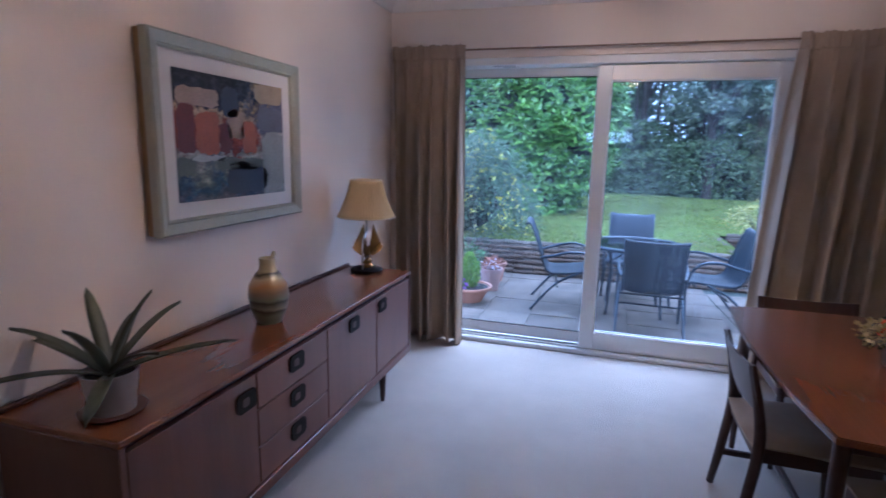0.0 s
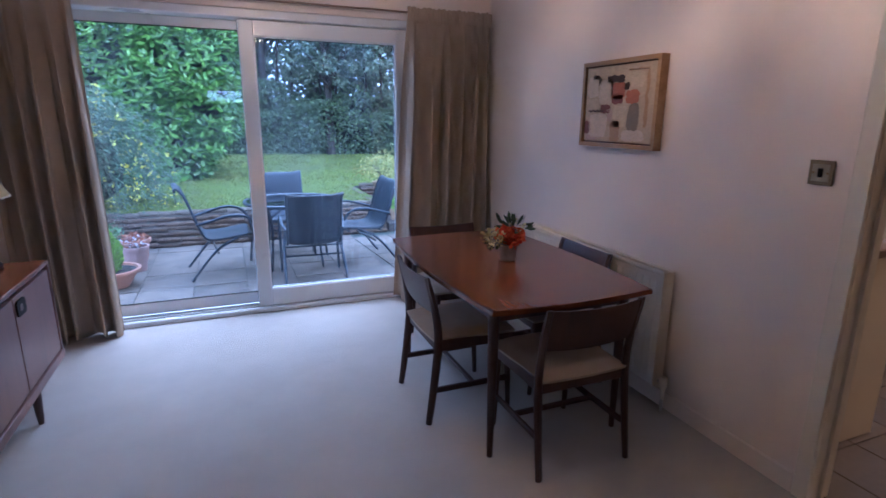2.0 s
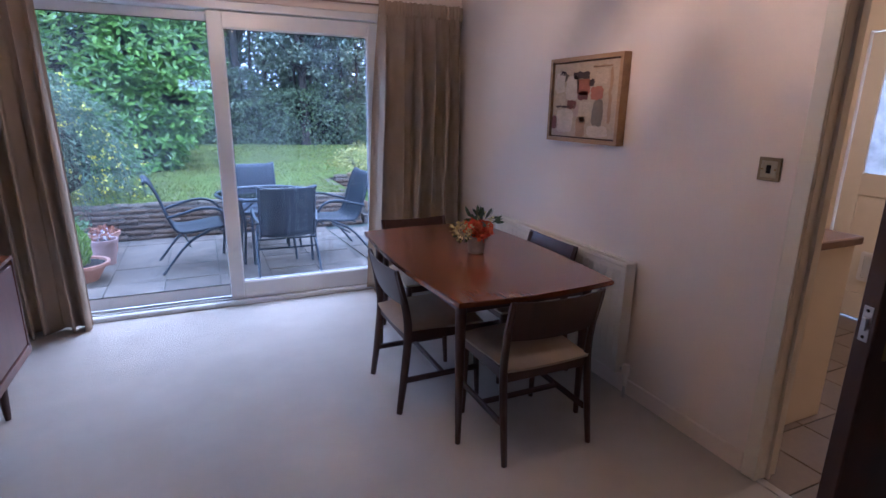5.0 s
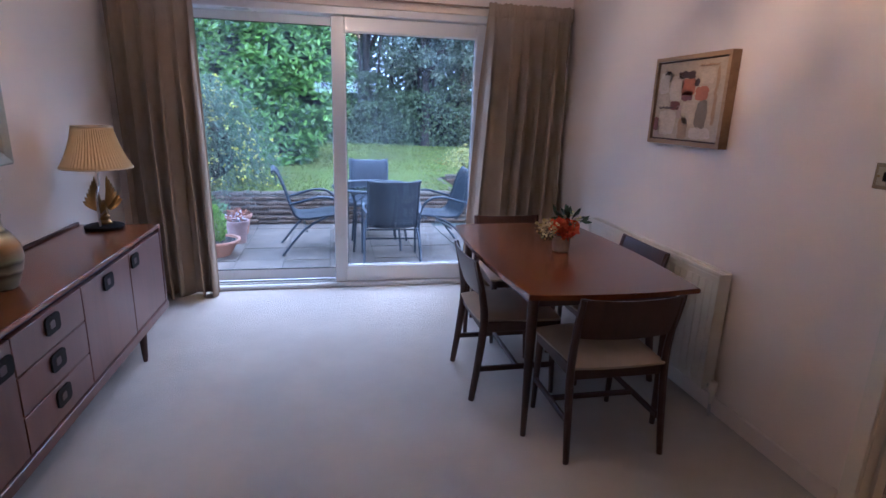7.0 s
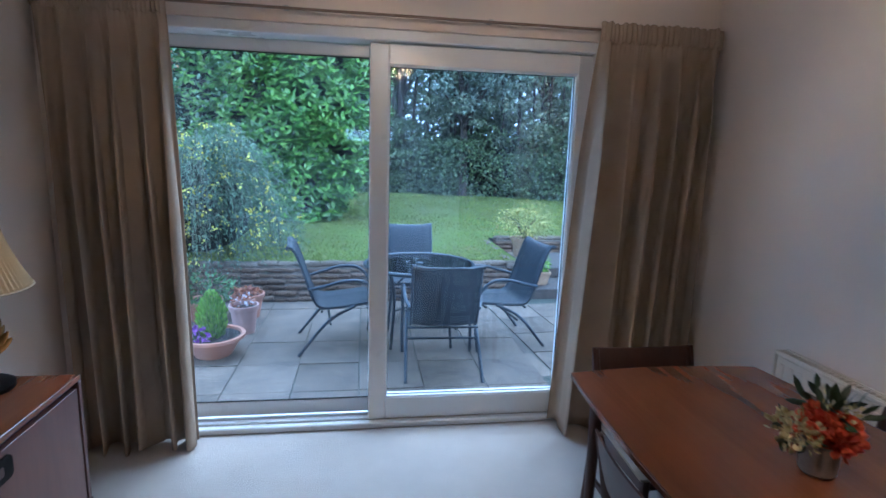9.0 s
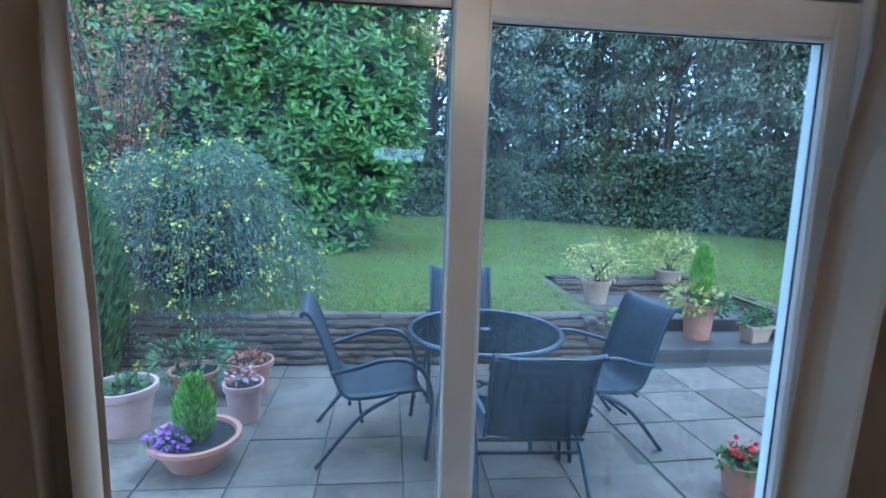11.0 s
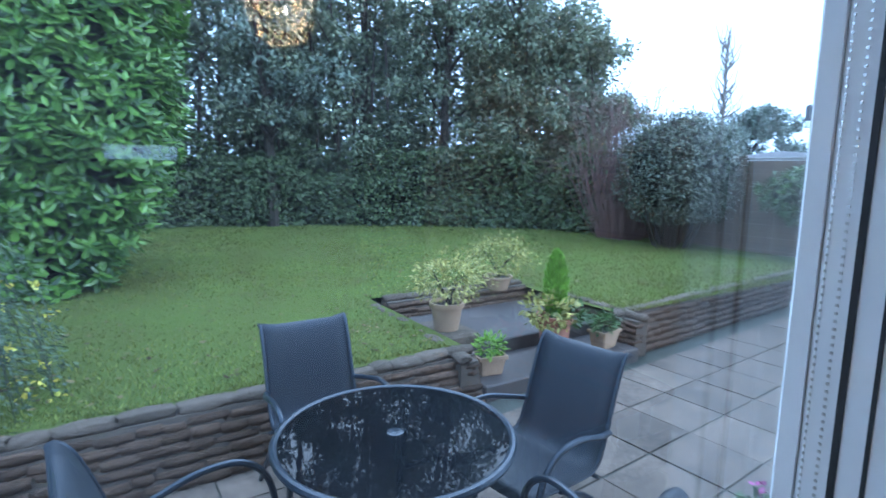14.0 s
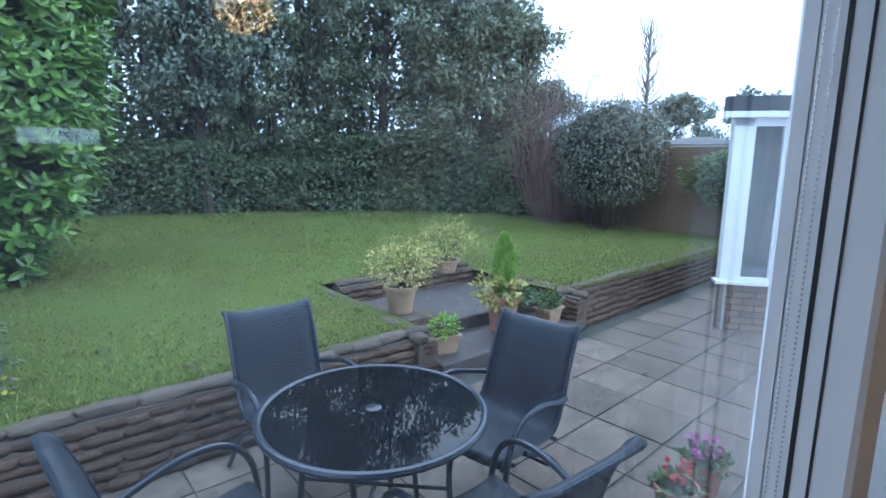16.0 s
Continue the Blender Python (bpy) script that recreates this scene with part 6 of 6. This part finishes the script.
for k in range(60):
    a, z0 = random.uniform(0, 6.28), random.uniform(3.0, 6.8)
    q = random.uniform(0.4, 1.0) * (1.2 - z0 / 9)
    tw = join(tw, tube([(0.04, 0, z0), (q * 0.8 * math.cos(a), q * 0.8 * math.sin(a), z0 + 0.4), (q * 1.1 * math.cos(a + 0.5), q * 1.1 * math.sin(a + 0.5), z0 + 1.0)], [0.03, 0.022, 0.010], 4))
part("trunk", tw, surface("pale_bark", (0.22, 0.19, 0.16), 0.9, 20), bt)

# grass and fallen leaves
n = 60000
x = rng.uniform(-3.0, 8.5, n)
y = 7.25 + 9.5 * rng.uniform(0, 1, n) ** 1.7
ok = ~((x > 1.75) & (x < 3.8) & (y < 9.0))
x, y = x[ok], y[ok]
n = len(x)
zz = np.full(n, LZ - 0.012)
grass = leaves("grass", np.stack([x, y, zz], axis=1), np.array([0, 0, 1.0]) + unit(n) * 0.75, unit(n), rng.uniform(0.025, 0.055, n), rng.uniform(0.006, 0.012, n) * (1 + (y - 7.2) * 0.12),
               leafy("grass_blade", (0.112, 0.148, 0.034), (0.238, 0.275, 0.07), 0.7, 0.3, 0.15, 1.3, (0.74, 0.66, 0.62)))
tagged(grass, "short mown green grass blades", "grass", "", "stuff")
n = 1500
x, y = rng.uniform(-1.5, 8, n), 7.4 + 8 * rng.uniform(0, 1, n) ** 1.3
ok = ~((x > 1.75) & (x < 3.8) & (y < 9.0))
x, y = x[ok], y[ok]
n = len(x)
fl = leaves("fallen_leaves", np.stack([x, y, np.full(n, LZ + 0.02)], axis=1), unit(n) * np.array([1, 1, 0.2]), unit(n) * 0.3 + np.array([0, 0, 1]), rng.uniform(0.03, 0.065, n), rng.uniform(0.02, 0.04, n),
            leafy("dead_leaf", (0.05, 0.03, 0.015), (0.20, 0.15, 0.07), 0.8, 0.1, 0.2))
tagged(fl, "scattered brown leaves fallen on the lawn", "leaves", "", "stuff")

# ---- patio paving and walling ----
setting("pavement", bx(-6, 9.2, 4.26, 7.6, -0.5, PZ - 0.008), JOINT, "grey concrete paving slabs with dark mossy joints", "patio")
pave = bpy.data.objects["pavement"]


def stone_mesh(name, seed, bev, rough, mat):
    bm = bx(-0.5, 0.5, -0.5, 0.5, -0.5, 0.5)
    bmesh.ops.subdivide_edges(bm, edges=[e for e in bm.edges], cuts=1, use_grid_fill=True)
    for v in bm.verts:
        d = Vector((math.copysign(1, v.co.x) if abs(v.co.x) > 0.4 else 0, math.copysign(1, v.co.y) if abs(v.co.y) > 0.4 else 0, math.copysign(1, v.co.z) if abs(v.co.z) > 0.4 else 0))
        v.co -= d * bev * (abs(d.x) + abs(d.y) + abs(d.z) - 1)
        v.co += Vector((noise.noise(v.co * 3 + Vector((seed * 7, 0, 0))), noise.noise(v.co * 3 + Vector((0, seed * 5, 0))), noise.noise(v.co * 3 + Vector((0, 0, seed * 3))))) * rough
    bmesh.ops.recalc_face_normals(bm, faces=bm.faces[:])
    me = bpy.data.meshes.new(name)
    bm.to_mesh(me)
    bm.free()
    me.materials.append(mat)
    me.polygons.foreach_set("use_smooth", [True] * len(me.polygons))
    return me


def slab_mesh(w, d):
    bm = bx(-w / 2, w / 2, -d / 2, d / 2, -0.035, 0.0, 0.003)
    me = bpy.data.meshes.new("slab")
    bm.to_mesh(me)
    bm.free()
    me.materials.append(SLAB)
    return me


def piece(name, me, parent, loc, scale=(1, 1, 1), rz=0.0, tilt=0.0):
    ob = new(name, me)
    ob.parent = parent
    ob.location, ob.scale, ob.rotation_euler = loc, scale, (tilt, 0, rz)
    return ob


lay = random.Random(5)
sm_l, sm_r = slab_mesh(0.458, 0.489), slab_mesh(0.466, 0.468)
for i in range(10):
    for j in range(6):
        x, y = -0.29 - 0.465 * (i - 3), 4.445 + 0.4965 * j
        if y < 7.0:
            piece("slab", sm_l, pave, (x, y, PZ + lay.uniform(-0.003, 0.003)), rz=lay.uniform(-0.006, 0.006), tilt=lay.uniform(-0.004, 0.004))
turn = radians(3.6)
for i in range(-5, 13):
    for j in range(-4, 4):
        du, dv = (i + 0.5) * 0.478, (j + 0.5) * 0.48
        x, y = 3.30 + du * math.cos(turn) - dv * math.sin(turn), 5.908 + du * math.sin(turn) + dv * math.cos(turn)
        under = 0.007 if i < -4 else 0.0
        if x < 9.2 and 4.4 < y < 7.05 + 0.05 * (x - 3.7):
            piece("slab", sm_r, pave, (x, y, PZ - under + lay.uniform(-0.003, 0.003)), rz=turn + lay.uniform(-0.006, 0.006), tilt=lay.uniform(-0.004, 0.004))

STONES = [stone_mesh("stone", k, 0.035, 0.10, STONE) for k in range(6)]
COPES = [stone_mesh("coping", 20 + k, 0.06, 0.2, COPING) for k in range(5)]


def slope_of(length, y0, y1, depth, h):
    """A solid strip whose face leans back from y0 at the foot to y1 at the top."""
    bm = bx(0.0, length, y0, depth, 0, h)
    for v in bm.verts:
        if v.co.z > h * 0.5 and v.co.y < depth - 1e-4:
            v.co.y = y1
    return bm


def stone_wall(name, x0, y0, x1, y1, z0, z1, depth, label, courses=6, cope=True, lean=0.14):
    """A dry-looking retaining wall of thin rough courses; the face looks to the right of the run turned by -90 degrees."""
    L = math.hypot(x1 - x0, y1 - y0)
    a = math.degrees(math.atan2(y1 - y0, x1 - x0))
    w = thing(name, pose(x0, y0, z0, 0, 0, a), label, "garden wall", kind="structure")
    h = z1 - z0
    part("backing", slope_of(L, 0.016, 0.016 + lean, depth, h - 0.045), MORTAR, w)
    ch = (h - 0.06) / courses
    for c in range(courses):
        u = lay.uniform(-0.1, 0)
        while u < L - 0.02:
            ln = lay.uniform(0.10, 0.30)
            e = min(u + ln, L)
            s = max(u, 0.0)
            if e - s > 0.04:
                out = lay.uniform(-0.012, 0.008)
                piece("stone", lay.choice(STONES), w, ((s + e) / 2, 0.06 + out + lean * (c + 0.5) / courses, (c + 0.5) * ch + lay.uniform(-0.008, 0.008)), (e - s + 0.012, 0.13, ch * lay.uniform(0.85, 1.15)), lay.choice((0, math.pi)), lay.uniform(-0.12, 0.12))
            u = e
    if cope:
        u = 0.0
        while u < L - 0.02:
            e = min(u + lay.uniform(0.12, 0.34), L)
            piece("coping", lay.choice(COPES), w, ((u + e) / 2, depth - 0.05 + lay.uniform(-0.012, 0.008), h - 0.028 + lay.uniform(-0.008, 0.008)), (e - u + 0.035, 0.12, 0.07), lay.choice((0, math.pi)), lay.uniform(-0.06, 0.06))
            u = e
    return w


stone_wall("wall_lawn_west", -4.4, 6.93, 1.86, 6.93, PZ, 0.31, 0.27, "low rough stone retaining wall below the lawn")
stone_wall("wall_lawn_east", 3.70, 7.07, 9.2, 7.42, PZ, 0.31, 0.27, "low rough stone retaining wall below the lawn")
stone_wall("wall_step_west", 1.86, 6.98, 1.93, 8.85, PZ, 0.30, 0.2, "short stone side wall of the garden steps", 6, lean=0.03)
stone_wall("wall_step_back", 1.9, 8.62, 3.75, 8.62, 0.12, 0.36, 0.22, "low stone wall behind the garden steps", 3, lean=0.04)
stone_wall("wall_step_east", 3.72, 8.8, 3.70, 7.05, PZ, 0.30, 0.2, "short stone side wall of the garden steps", 6, lean=0.03)
setting("steps_lower", join(bx(1.9, 3.72, 6.99, 7.56, -0.3, 0.02, 0.012), bx(1.9, 3.72, 7.55, 8.65, -0.3, 0.15, 0.012)), surface("step_stone", (0.075, 0.060, 0.052), 0.7, 35, 3, 0.35, 0.5, 0.006, second=(0.04, 0.036, 0.034)), "two shallow dark stone garden steps", "steps")
setting("steps_ledge", bx(1.90, 2.26, 7.55, 8.1, 0.1, 0.255, 0.02), COPING, "stone ledge beside the garden steps", "ledge")
for c in range(7):
    u = -0.1 if c % 2 else 0.0
    while u < 0.46:
        x0, x1 = max(u, 0.0) + 0.004, min(u + 0.215, 0.47) - 0.004
        if x1 - x0 > 0.03:
            part("brick", moved(bx(x0, x1, -0.004, 0.05, 0.005 + c * 0.0705, 0.066 + c * 0.0705, 0.003), CM), BRICK, bw)
        u += 0.225
KT = bpy.data.meshes.new("floor_tile")
ktb = bx(-0.147, 0.147, -0.147, 0.147, -0.012, 0.0, 0.002)
ktb.to_mesh(KT)
ktb.free()
KT.materials.append(TILE)
for i in range(8):
    for j in range(12):
        piece("floor_tile", KT, KF, (XE + 0.155 + 0.3 * i, -1.04 + 0.3 * j, -0.004))
